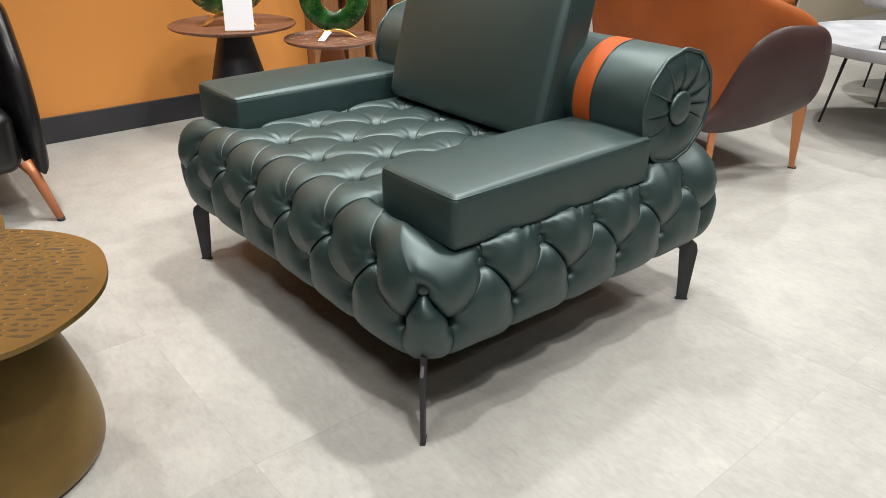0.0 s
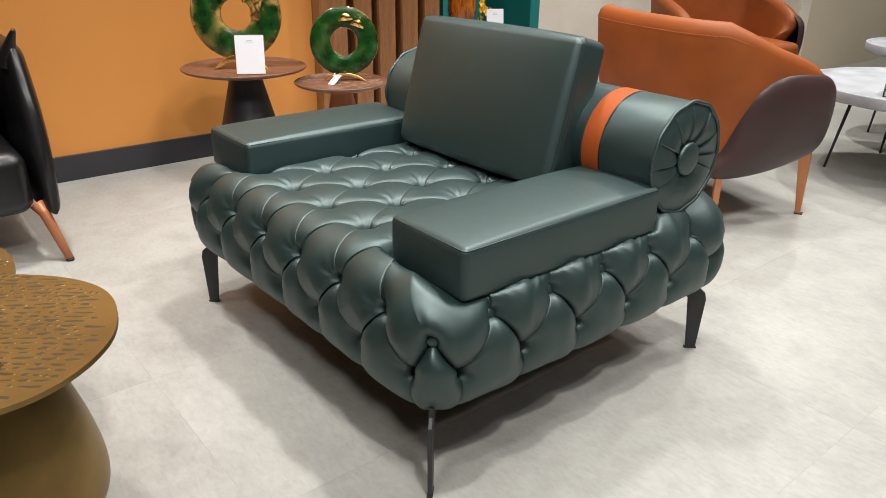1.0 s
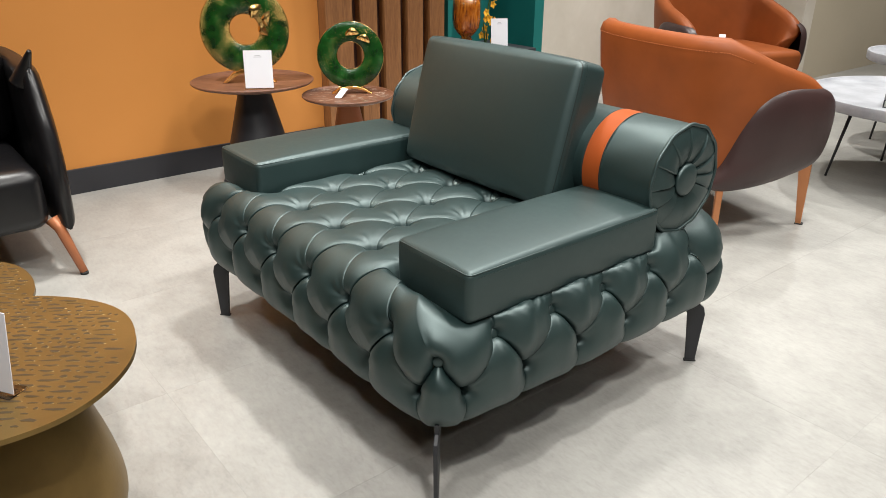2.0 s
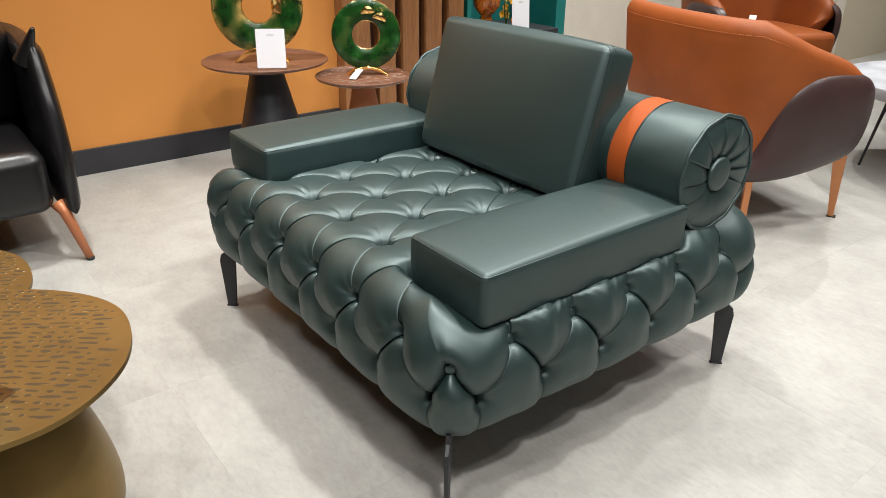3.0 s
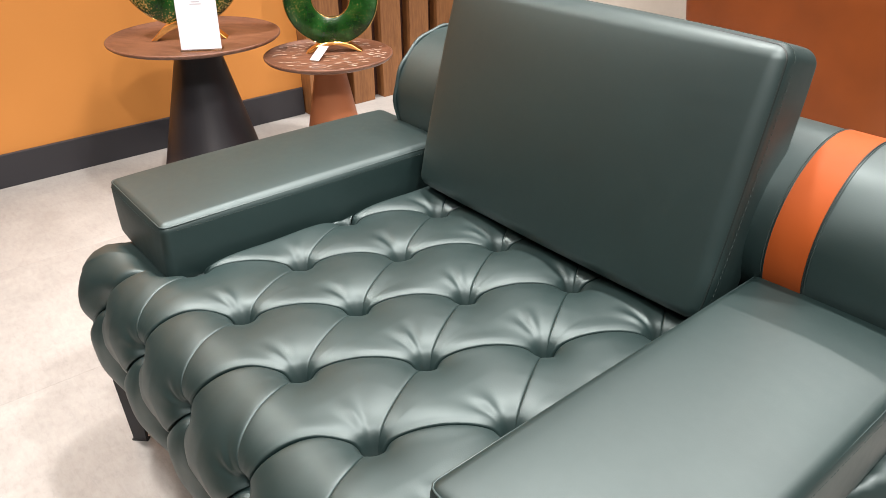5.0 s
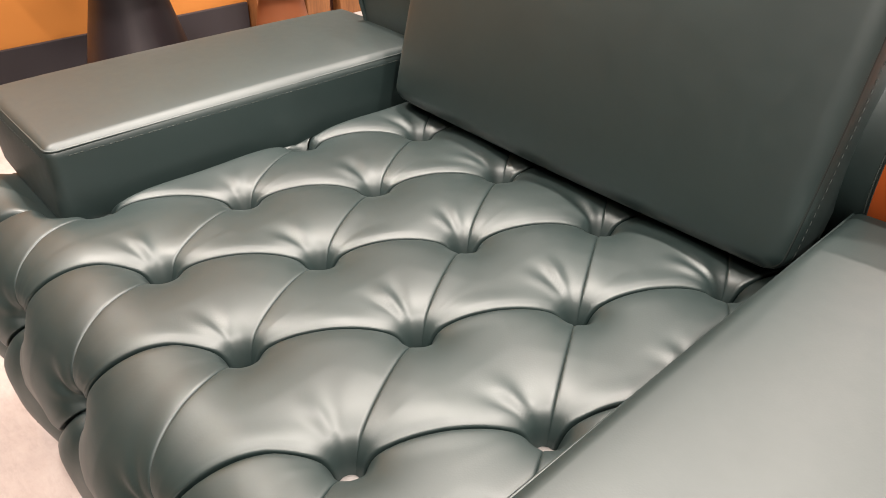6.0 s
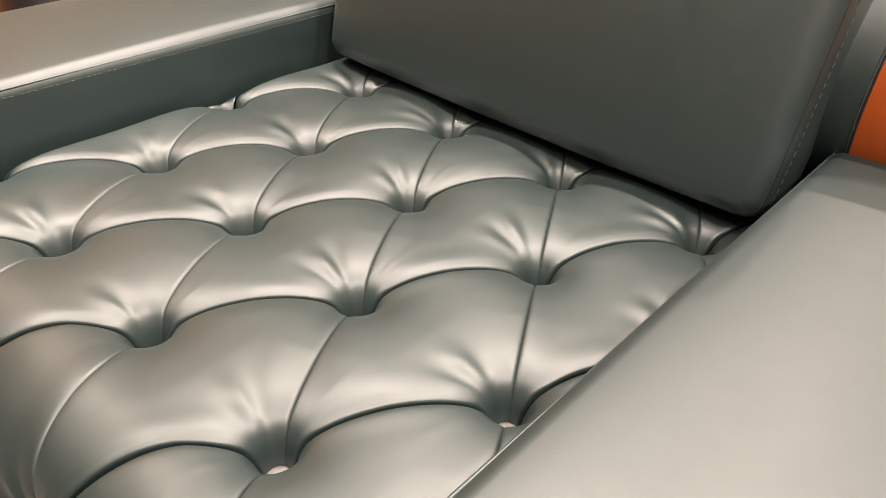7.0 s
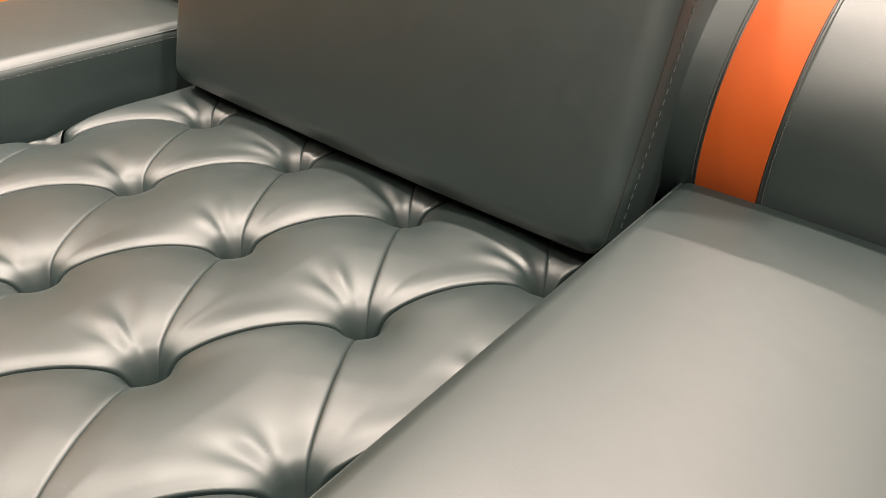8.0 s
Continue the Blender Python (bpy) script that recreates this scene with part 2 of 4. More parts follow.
def rounded_box(sx, sy, sz, r, step=0.03, puff=(0, 0, 0), seg=4):
    """A box centred on the origin with edges of radius r; puff swells the middle of each pair of faces."""
    h = np.array([sx, sy, sz]) / 2

    def line(a):
        n = max(2, int(2 * (a - r) / step))
        inner = np.linspace(-(a - r), a - r, n + 1)
        edge = r * np.tan(np.linspace(0, math.pi / 4, seg + 1))[1:]
        return np.concatenate([-(a - r) - edge[::-1], inner, a - r + edge])

    ax = [line(a) for a in h]
    keys, v, f = {}, [], []

    def vert(i, j, k):
        if (i, j, k) not in keys:
            keys[(i, j, k)] = len(v)
            v.append((ax[0][i], ax[1][j], ax[2][k]))
        return keys[(i, j, k)]

    n = [len(a) for a in ax]
    for d in range(3):
        e, g = (d + 1) % 3, (d + 2) % 3
        for side in (0, n[d] - 1):
            for i in range(n[e] - 1):
                for j in range(n[g] - 1):
                    q = []
                    for di, dj in ((0, 0), (1, 0), (1, 1), (0, 1)):
                        t = [0, 0, 0]
                        t[d], t[e], t[g] = side, i + di, j + dj
                        q.append(vert(*t))
                    f.append(tuple(q if side else q[::-1]))
    p = np.array(v)
    q = np.clip(p, -(h - r), h - r)
    d = p - q
    d /= np.maximum(np.linalg.norm(d, axis=1, keepdims=True), 1e-9)
    out = q + d * r
    s = np.clip(out / h, -1, 1)
    w = 1 - s ** 2
    for a in range(3):
        b, c = (a + 1) % 3, (a + 2) % 3
        out[:, a] += puff[a] * s[:, a] * np.sqrt(np.maximum(w[:, b] * w[:, c], 0))
    return [tuple(x) for x in out], f


def lathe(profile, n=48):
    """Turn (radius, z) pairs round z, from the bottom up."""
    v, f = [], []
    for r, z in profile:
        for i in range(n):
            a = 2 * math.pi * i / n
            v.append((r * math.cos(a), r * math.sin(a), z))
    for k in range(len(profile) - 1):
        for i in range(n):
            j = (i + 1) % n
            f.append((k * n + i, k * n + j, (k + 1) * n + j, (k + 1) * n + i))
    f.append(tuple(range(n - 1, -1, -1)))
    f.append(tuple((len(profile) - 1) * n + i for i in range(n)))
    return v, f


def tube(points, r, n=8, closed=False, taper=None):
    pts = [Vector(p) for p in points]
    v, f, up = [], [], None
    m = len(pts)
    for i, p in enumerate(pts):
        a = pts[(i - 1) % m] if (closed or i) else p
        b = pts[(i + 1) % m] if (closed or i < m - 1) else p
        d = (b - a).normalized()
        if up is None:
            up = d.orthogonal().normalized()
        up = (up - d * up.dot(d)).normalized()
        side = d.cross(up)
        rr = r if taper is None else r + (taper - r) * i / (m - 1)
        for k in range(n):
            t = 2 * math.pi * k / n
            v.append(tuple(p + (up * math.cos(t) + side * math.sin(t)) * rr))
    for i in range(m if closed else m - 1):
        for k in range(n):
            j, k2 = (i + 1) % m, (k + 1) % n
            f.append((i * n + k, i * n + k2, j * n + k2, j * n + k))
    if not closed:
        f.append(tuple(range(n - 1, -1, -1)))
        f.append(tuple((m - 1) * n + k for k in range(n)))
    return v, f


def spline(ctrl, n=12, closed=True):
    """A smooth curve through the control points (Catmull-Rom)."""
    out, m = [], len(ctrl)
    for i in range(m if closed else m - 1):
        p = [Vector(ctrl[(i + k) % m] if closed else ctrl[min(max(i + k, 0), m - 1)]) for k in (-1, 0, 1, 2)]
        for s in range(n):
            t = s / n
            out.append(0.5 * (2 * p[1] + (p[2] - p[0]) * t + (2 * p[0] - 5 * p[1] + 4 * p[2] - p[3]) * t * t + (3 * p[1] - p[0] - 3 * p[2] + p[3]) * t ** 3))
    if not closed:
        out.append(Vector(ctrl[-1]))
    return out


def slab(outline, z0, z1, w=0.004, seg=2):
    """A flat plate with bevelled edges from an outline in x, y."""
    n = len(outline)
    v = [(p[0], p[1], z0) for p in outline] + [(p[0], p[1], z1) for p in outline]
    f = [tuple(range(n - 1, -1, -1)), tuple(range(n, 2 * n))]
    f += [(i, (i + 1) % n, n + (i + 1) % n, n + i) for i in range(n)]
    bm = bmesh.new()
    vs = [bm.verts.new(p) for p in v]
    faces = [bm.faces.new([vs[i] for i in q]) for q in f]
    rim = [e for e in faces[0].edges] + [e for e in faces[1].edges]
    bmesh.ops.bevel(bm, geom=rim, offset=w, segments=seg, profile=0.5, affect="EDGES")
    return bm


def stitches(points, pitch=0.0066, length=0.0044, r=0.0007, normal=(0, 0, 1)):
    """Short threads laid end to end along a line."""
    pts = [Vector(p) for p in points]
    v, f, carry = [], [], 0.0
    up = Vector(normal)
    for a, b in zip(pts, pts[1:]):
        d = b - a
        ln = d.length
        if ln < 1e-6:
            continue
        d /= ln
        side = d.cross(up).normalized() * r
        top = up.normalized() * r
        s = carry
        while s + length < ln:
            p, q, k = a + d * s, a + d * (s + length), len(v)
            v += [tuple(p - side), tuple(p + side), tuple(q + side), tuple(q - side)]
            v += [tuple((p + q) / 2 - d * length * 0.3 + top), tuple((p + q) / 2 + d * length * 0.3 + top)]
            f += [(k, k + 1, k + 4), (k + 1, k + 2, k + 5, k + 4), (k + 2, k + 3, k + 5), (k + 3, k, k + 4, k + 5)]
            s += pitch
        carry = s - ln
        carry = max(carry, 0.0)
    return v, f


# ---------------------------------------------------------------- the room
X_WALL = -2.58
structure("wall_orange", box(X_WALL - 0.15, X_WALL, -4.0, 1.25, 0, 3.0), ORANGE, "smooth orange painted showroom wall")
structure("wall_behind_slats", box(X_WALL - 0.15, X_WALL - 0.004, 1.25, 2.10, 0, 3.0), BACKING, "dark brown backing behind wooden slats")
structure("wall_cream", box(X_WALL - 0.15, X_WALL, 2.92, 5.30, 0, 3.0), CREAM, "cream cloudy microcement wall")
structure("wall_beige", box(X_WALL - 0.15, -1.93, 5.30, 9.0, 0, 3.0), BEIGE, "plain beige painted wall")
structure("wall_far", box(X_WALL - 0.15, 4.0, 9.0, 9.15, 0, 3.0), BEIGE, "plain beige far wall")
structure("wall_east", box(4.0, 4.15, -4.0, 9.15, 0, 3.0), SHADE, "plain grey wall")
structure("wall_south", box(X_WALL - 0.15, 4.15, -4.15, -4.0, 0, 3.0), SHADE, "plain grey wall")
structure("ceiling", box(X_WALL - 0.5, 4.15, -4.15, 9.15, 3.0, 3.1), CEILING, "plain pale grey ceiling")
structure("baseboard", bevelled(box(X_WALL, X_WALL + 0.014, -4.0, 1.245, 0, 0.115), 0.002), BASE, "charcoal grey skirting board along the orange wall")
structure("column", bevelled(box(-2.3, -1.90, 5.14, 5.298, 0, 3.0), 0.004), CREAM, "light cream wall end panel")

# wooden slats
slat = thing("slat_wall", "vertical brown wooden slats on dark backing", "wall panel")
tagged(slat, kind="structure")
slat_mesh = geo_mesh("slat", bevelled(box(0, 0.055, 0, 0.108, 0, 2.95), 0.002), SLAT, False)
part("slat", bevelled(box(0, 0.075, 0, 0.165, 0, 2.95), 0.002), SLAT, slat, smooth=False, at=pose(X_WALL - 0.003, 1.252, 0))
for i in range(4):
    part("slat", slat_mesh, SLAT, slat, at=pose(X_WALL - 0.003, 1.480 + 0.1575 * i, 0))

# teal niche
structure("niche_back", box(X_WALL - 0.42, X_WALL - 0.40, 2.10, 2.92, 0, 3.0), TEAL, "deep teal painted niche back")
structure("niche_side", box(X_WALL - 0.40, X_WALL + 0.03, 2.105, 2.135, 0, 3.0), TEAL, "deep teal painted niche side")
structure("niche_frame", box(X_WALL - 0.40, X_WALL + 0.03, 2.835, 2.918, 0, 3.0), TEAL, "deep teal painted niche side")

# ---------------------------------------------------------------- the green tufted armchair
MID_X, MID_Y = -0.563, 0.485
HALF = np.array([0.598, 0.518, 0.1450])
CENTRE = np.array([MID_X, MID_Y, 0.2970])
ROUND = 0.105


def on_body(p):
    """The nearest place on the plump body's outer skin, and the skin's direction there."""
    p = np.asarray(p, float) - CENTRE
    inner = HALF - ROUND
    q = np.clip(p, -inner, inner)
    d = p - q
    n = np.linalg.norm(d, axis=-1, keepdims=True)
    n = np.where(n < 1e-9, 1, n)
    d = d / n
    return q + d * ROUND + CENTRE, d


def bent(points, s):
    """Places along a broken line at the shares s of its length."""
    pts = np.array(points, float)
    seg = np.linalg.norm(np.diff(pts, axis=0), axis=1)
    at = np.concatenate([[0], np.cumsum(seg)]) / seg.sum()
    return np.stack([np.interp(s, at, pts[:, k]) for k in range(3)], -1), at


LIP, NEAR, SOFT, PLAIN = 0.070, 0.15, 0.16, 0.22


def pad(south, north, west, east, rise, deep=(1, 1, 1, 1), seed=0, n=30, crease=(1, 1, 1, 1), folds=1.0):
    """One pillow between folds. The four sides are broken lines: south and north run with u, west and east with v.
    rise: how quickly the leather climbs from each fold; deep: how deep each fold lies."""
    t = np.linspace(0, 1, n + 1)
    t = 0.5 - 0.5 * np.cos(math.pi * t) * (0.72 + 0.28 * np.abs(np.cos(math.pi * t)))
    t[0], t[-1] = 0, 1
    S, sb = bent(south, t)
    N, nb = bent(north, t)
    Wt, wb = bent(west, t)
    E, eb = bent(east, t)
    if rise[0] == LIP:
        # the folds between buttons bow away from the front
        for line, side_pts in ((south, S), (north, N)):
            a, b = np.array(line[0]), np.array(line[-1])
            if min(a[2], b[2]) > 0.3 and max(abs(a[0] - MID_X), abs(b[0] - MID_X)) < 0.36:
                away = np.array([a[1] - b[1], b[0] - a[0], 0.0])
                side_pts += np.outer(0.011 * 4 * t * (1 - t), away / np.linalg.norm(away))
    u, v = np.meshgrid(t, t, indexing="ij")
    U, V = u[..., None], v[..., None]
    c00, c10, c01, c11 = S[0], S[-1], N[0], N[-1]
    lower = S[:, None] * np.ones_like(V)
    if len(south) == 3 and len(north) == 2:
        # the bend of the lower side fades out upwards
        ease = np.clip(V / 0.55, 0, 1)
        ease = ease * ease * (3 - 2 * ease)
        lower = lower * (1 - ease) + ((1 - U) * S[0] + U * S[-1]) * ease
    p = (1 - V) * lower + V * N[:, None] + (1 - U) * Wt[None] + U * E[None]
    p -= (1 - U) * (1 - V) * c00 + U * (1 - V) * c10 + (1 - U) * V * c01 + U * V * c11
    p, d = on_body(p)

    pull = np.zeros_like(u)
    for line, k in zip((south, north, west, east), deep):
        for node in line:
            if node[2] > 0.19 and not (node[2] > 0.43 and 0.14 < node[1] < 0.83 and abs(node[0] - MID_X) > 0.36):
                q, _ = on_body(node)
                r = np.linalg.norm(p - q, axis=-1)
                hole = 0.040 if folds > 0.9 else 0.012
                flat = node[2] > 0.43
                pull = np.maximum(pull, (0.034 if flat else 0.037) * min(1.0, abs(k) + 0.1) * np.exp(-r / (0.021 if flat else 0.027)) + hole * np.exp(-(r / 0.0110) ** 2))
    def g(x, w):
        return 1.0 if np.max(w) > 0.9 else (1 - np.exp(-x / w)) / (1 - np.exp(-1 / w))

    def wide(w, k, along):
        """The softer half of a half-sharp side climbs gently."""
        return w if k >= 0 else w * (1 + 2.6 / (1 + np.exp((along - 0.5) * (-25 if k == -1 else 25))))

    def side(x, w, k=0, along=0):
        """The folds and pleats of the seat's pillows are thin: the leather stays high up to them."""
        if w == SOFT:
            return 1 - 0.06 * (1 - g(x, 0.03))
        if w == LIP:
            return 1 - 0.32 * (1 - g(x, 0.06))
        if w == NEAR:
            return 1 - 0.30 * (1 - g(x, 0.14))
        return g(x, wide(w, k, along))

    P = side(v, rise[0], crease[0], u) * side(1 - v, rise[1], crease[1], u) * side(u, rise[2]) * side(1 - u, rise[3])
    P = P / P.max()
    h = -pull - 0.0055 * (1 - P) + (0.0055 if folds > 0.9 else 0.012) * P ** 1.5
    for x, along, w, k in ((v, u, rise[0], crease[0]), (1 - v, u, rise[1], crease[1]), (u, v, rise[2], crease[2]), (1 - u, v, rise[3], crease[3])):
        cut = 0.015 if w in (LIP, NEAR) else (0.009 if w < 0.14 else (0.0018 if w == SOFT else (0.003 if w < 0.3 else 0.0)))
        # a crease of -1 is sharp in the first half of its side, -2 in the second half
        share = k if k >= 0 else 0.25 + 0.75 / (1 + np.exp((along - 0.5) * (60 if k == -1 else -60)))
        # folds of the seat are narrow slits, with the tucked side the smoother one
        reach = {LIP: 0.008, NEAR: 0.014, SOFT: 0.006}.get(w, 0.017)
        h = h - cut * share * np.exp(-x / reach)
        if w == LIP:
            h = h + 0.0012 * np.exp(-((x - 0.021) / 0.011) ** 2)
    rng = random.Random(seed)
    for cu, cv in ((0, 0), (1, 0), (0, 1), (1, 1)):
        if cv == 1 and rise[1] == 0.3:
            # no gathers where a side pillow runs beneath the armrest
            continue
        du, dv = np.abs(u - cu), np.abs(v - cv)
        r, ang = np.hypot(du, dv), np.arctan2(dv, du + 1e-6)
        k = rng.choice((11, 13, 16))
        if rise[0] == LIP:
            # long pleats run out from the button on one side of its seam
            strong = 1.0 if (cu, cv) == (1, 0) else 0.05
            reach = rng.uniform(0.26, 0.36)
            h += strong * rng.uniform(0.0018, 0.0032) * np.exp(-((r - reach) / 0.17) ** 2) * np.cos(ang * rng.choice((11, 13, 16)) + rng.uniform(0, 6)) * np.exp(-((ang - rng.uniform(0.62, 0.95)) / 0.24) ** 2)
            h += 0.10 * folds * rng.uniform(0.0004, 0.0014) * np.exp(-((r - 0.16) / 0.08) ** 2) * np.cos(ang * k + rng.uniform(0, 6)) * np.maximum(np.sin(2 * ang), 0) ** 0.5
            continue
        h += folds * rng.uniform(0.0004, 0.0020) * np.exp(-((r - 0.20) / 0.11) ** 2) * np.cos(ang * k + rng.uniform(0, 6)) * np.maximum(np.sin(2 * ang), 0) ** 0.5
        h += folds * rng.uniform(0.0003, 0.0008) * np.exp(-((r - 0.14) / 0.06) ** 2) * np.cos(ang * rng.choice((20, 24, 28)) + rng.uniform(0, 6)) * np.maximum(np.sin(2 * ang), 0)
    edge = np.minimum(np.minimum(u, 1 - u), np.minimum(v, 1 - v))
    ph = rng.uniform(0, 6)
    calm = np.minimum(edge * 5, 1)
    h += 0.0016 * np.sin(5 * u + 4 * v + ph) * calm * calm * (3 - 2 * calm)
    p = p + d * h[..., None]
    if rise[0] == LIP:
        # the leather laps over the fold along the south side
        over = p[:, 0] - p[:, n // 3]
        over /= np.linalg.norm(over, axis=-1, keepdims=True)
        lap = 0.0045 * np.exp(-((v - 0.022) / 0.016) ** 2) * np.minimum(1, 5 * np.minimum(u, 1 - u))
        p = p + over[:, None] * lap[..., None]
    # the armrests press the pillows down
    for x0, x1 in ((-1.150, -0.905), (-0.238, -0.003)):
        gap_x = np.maximum(np.maximum(x0 - p[..., 0], p[..., 0] - x1), 0)
        gap_y = np.maximum(np.maximum(0.080 - p[..., 1], p[..., 1] - 0.676), 0)
        top = 0.4045 + 1.5 * np.hypot(gap_x, gap_y)
        p[..., 2] = top - 0.004 * np.logaddexp(0, (top - p[..., 2]) / 0.004)
    m = n + 1
    verts = p.reshape(-1, 3)
    faces = [(i * m + j, (i + 1) * m + j, (i + 1) * m + j + 1, i * m + j + 1) for i in range(n) for j in range(n)]
    a, b, c = verts[faces[n * n // 2 + n // 2][0]], verts[faces[n * n // 2 + n // 2][1]], verts[faces[n * n // 2 + n // 2][2]]
    if np.dot(np.cross(b - a, c - a), d[n // 2, n // 2]) < 0:
        faces = [q[::-1] for q in faces]
    return verts, faces


ROWS_Y = [0.115, 0.256, 0.398, 0.545, 0.690, 0.832]
TOP_Z = 0.442


def top_node(j, k):
    """Buttons of the seat's diamond lattice; row -1 lies along the front edge."""
    half = 0.0 if j % 2 == 0 else 0.5
    if j == -1:
        return (MID_X + 0.1705 * (k + 0.5), -0.02, 0.372)
    pitch, mid = (0.1665, -0.549) if j == 0 else (0.1645, -0.543)
    return (mid + pitch * (k + half), ROWS_Y[j], TOP_Z)


def has_node(j, k):
    return (-3 <= k <= 2) if j % 2 else (-2 <= k <= 2)


pads, buttons = [], []
seed = 1
for j in range(-1, 6):
    for k in range(-3, 3):
        if has_node(j, k):
            buttons.append(top_node(j, k))
        if j in (2, 4) and k in (-3, 2):
            # the outermost pillows run on beneath the armrests
            left, right = top_node(j, k), top_node(j, k + 1)
            low, up = top_node(j - 1, k), top_node(j + 1, k)
            pads.append(pad((low, right), (left, up), (low, left), (right, up), (LIP, NEAR, SOFT, SOFT), (1, 1, 0.9, 0.9), seed + 300, folds=0.3))
        # the pillow between nodes k and k + 1 of row j, the node below and the node above
        kk = k + 1 if j % 2 else k
        low = (MID_X + 0.1705 * (k + 1), -0.02, 0.265) if j == -1 else (top_node(j - 1, kk) if has_node(j - 1, kk) else None)
        up = top_node(j + 1, kk) if j < 5 and has_node(j + 1, kk) else None
        if has_node(j, k) and has_node(j, k + 1) and low and up:
            left, right = top_node(j, k), top_node(j, k + 1)
            pads.append(pad((low, right), (left, up), (low, left), (right, up), (LIP, NEAR, SOFT, SOFT), (1, 1, 0.9, 0.9), seed, n=64))
            seed += 1


def side_pads(upper, lower, floor_pts, inner, flip):
    """Two rows of pillows down an upright side. upper and lower: their buttons in order."""
    global seed
    for i in range(len(upper) - 1):
        a, b, lo = upper[i], upper[i + 1], lower[i + 1]
        if inner is not None:
            fold = (0.10, 0.3, 0.2, 0.2)
            pads.append(pad((a, lo, b), (inner[i], inner[i + 1]), (a, inner[i]), (b, inner[i + 1]), fold, (0.85, 0.1, 0.5, 0.5), seed, n=50, crease=(-1, 0, 1, 1), folds=0.35))
            seed += 1
    for i in range(len(upper)):
        a, l0, l1, f0, f1 = upper[i], lower[i], lower[i + 1], floor_pts[i], floor_pts[i + 1]
        pads.append(pad((f0, f1), (l0, a, l1), (f0, l0), (f1, l1), (0.5, 0.10, 0.12, 0.12), (0.6, 0.85, 0.45, 0.45), seed, n=50, crease=(0, -2 if flip else -1, 0.8, 0.8), folds=0.5))
        seed += 1


def mirror_x(p):
    return (2 * MID_X - p[0], p[1], p[2])


def mirror_y(p):
    return (p[0], 2 * MID_Y - p[1], p[2])


X_OUT, Y_OUT, LOW_Z, FOOT_Z = 0.02, -0.02, 0.262, 0.154
front_up = [(MID_X + 0.1705 * (k + 0.5), Y_OUT, 0.372) for k in range(-3, 3)]
front_low = [(MID_X + 0.1705 * k, Y_OUT, LOW_Z) for k in range(-3, 4)]
front_foot = [(x, Y_OUT + 0.03, FOOT_Z) for x, _, _ in front_low]
side_up = [(X_OUT, 0.15 + 0.1675 * k, 0.372) for k in range(5)]
side_low = [(X_OUT, 0.066 + 0.1675 * k, LOW_Z) for k in range(6)]
side_foot = [(X_OUT - 0.03, y, FOOT_Z) for _, y, _ in side_low]
side_in = [(-0.17, 0.15 + 0.1675 * k, TOP_Z) for k in range(5)]
for flip in (False, True):
    fx = mirror_y if flip else (lambda p: p)
    side_pads([fx(p) for p in front_up], [fx(p) for p in front_low], [fx(p) for p in front_foot], None, False)
    fy = mirror_x if flip else (lambda p: p)
    side_pads([fy(p) for p in side_up], [fy(p) for p in side_low], [fy(p) for p in side_foot], [fy(p) for p in side_in], not flip)
    buttons += [fy(p) for p in side_up]
for mx in (False, True):
    for my in (False, True):
        def at(p):
            p = mirror_x(p) if mx else p
            return mirror_y(p) if my else p
        corner = (0.012, -0.012, 0.350)
        f0, l0, s0, sl0 = front_up[-1], front_low[-1], side_up[0], side_low[0]
        inner_end = mirror_x(top_node(0, -2)) if mx else top_node(0, 2)
        high = (-0.17, 0.15, TOP_Z)
        line = lambda *q: [at(p) for p in q]
        half_a = (pad(line(l0, corner), line(f0, inner_end), line(l0, f0), line(corner, inner_end), (0.10, NEAR if mx else SOFT, 0.28, 1.0), (0.85, 0.9, 0.85, -1), seed, crease=(1, 0.4 if mx else 1, 0.3, 0), folds=0.5))
        half_b = (pad(line(corner, sl0), line(inner_end, high, s0), line(corner, inner_end), line(sl0, s0), (0.10, 0.18, 1.0, 0.28), (0.85, 0.5, -1, 0.85), seed + 7, crease=(1, 0.3, 0, 0.3), folds=0.5))
        middle = (half_a[0][-31:] + half_b[0][:31]) / 2
        half_a[0][-31:], half_b[0][:31] = middle, middle
        skin = bmesh.new()
        whole = joined(half_a, half_b)
        spots = [skin.verts.new(p) for p in whole[0]]
        for q in whole[1]:
            skin.faces.new([spots[i] for i in q])
        bmesh.ops.remove_doubles(skin, verts=skin.verts, dist=0.0001)
        bmesh.ops.recalc_face_normals(skin, faces=skin.faces)
        eye = Vector(at(corner))
        inside = [q for q in skin.verts if not q.is_boundary and (q.co - eye).length > 0.045]
        for _ in range(10):
            bmesh.ops.smooth_vert(skin, verts=inside, factor=0.5, use_axis_x=True, use_axis_y=True, use_axis_z=True)
        pads.append(skin)
        c_foot = (-0.005, 0.005, FOOT_Z - 0.01)
        pads.append(pad([at(p) for p in (front_foot[-1], c_foot, side_foot[0])], [at(p) for p in (l0, corner, sl0)], [at(p) for p in (front_foot[-1], l0)], [at(p) for p in (side_foot[0], sl0)], (0.5, 0.12, 0.14, 0.14), (0.4, 0.85, 0.5, 0.5), seed + 1, folds=0.35))
        seed += 2
        buttons.append(at(corner))

chair = thing("armchair", "dark green leather armchair with diamond-tufted seat on black legs", "armchair", pose(MID_X, MID_Y, 0))
LOCAL = Matrix.Translation((-MID_X, -MID_Y, 0))


def chair_part(name, geo, mat, label="", smooth=True, parent=None):
    if isinstance(geo, bmesh.types.BMesh):
        geo.transform(LOCAL)
    else:
        geo = moved(geo, LOCAL)
    return part(name, geo, mat, parent or chair, label, smooth)


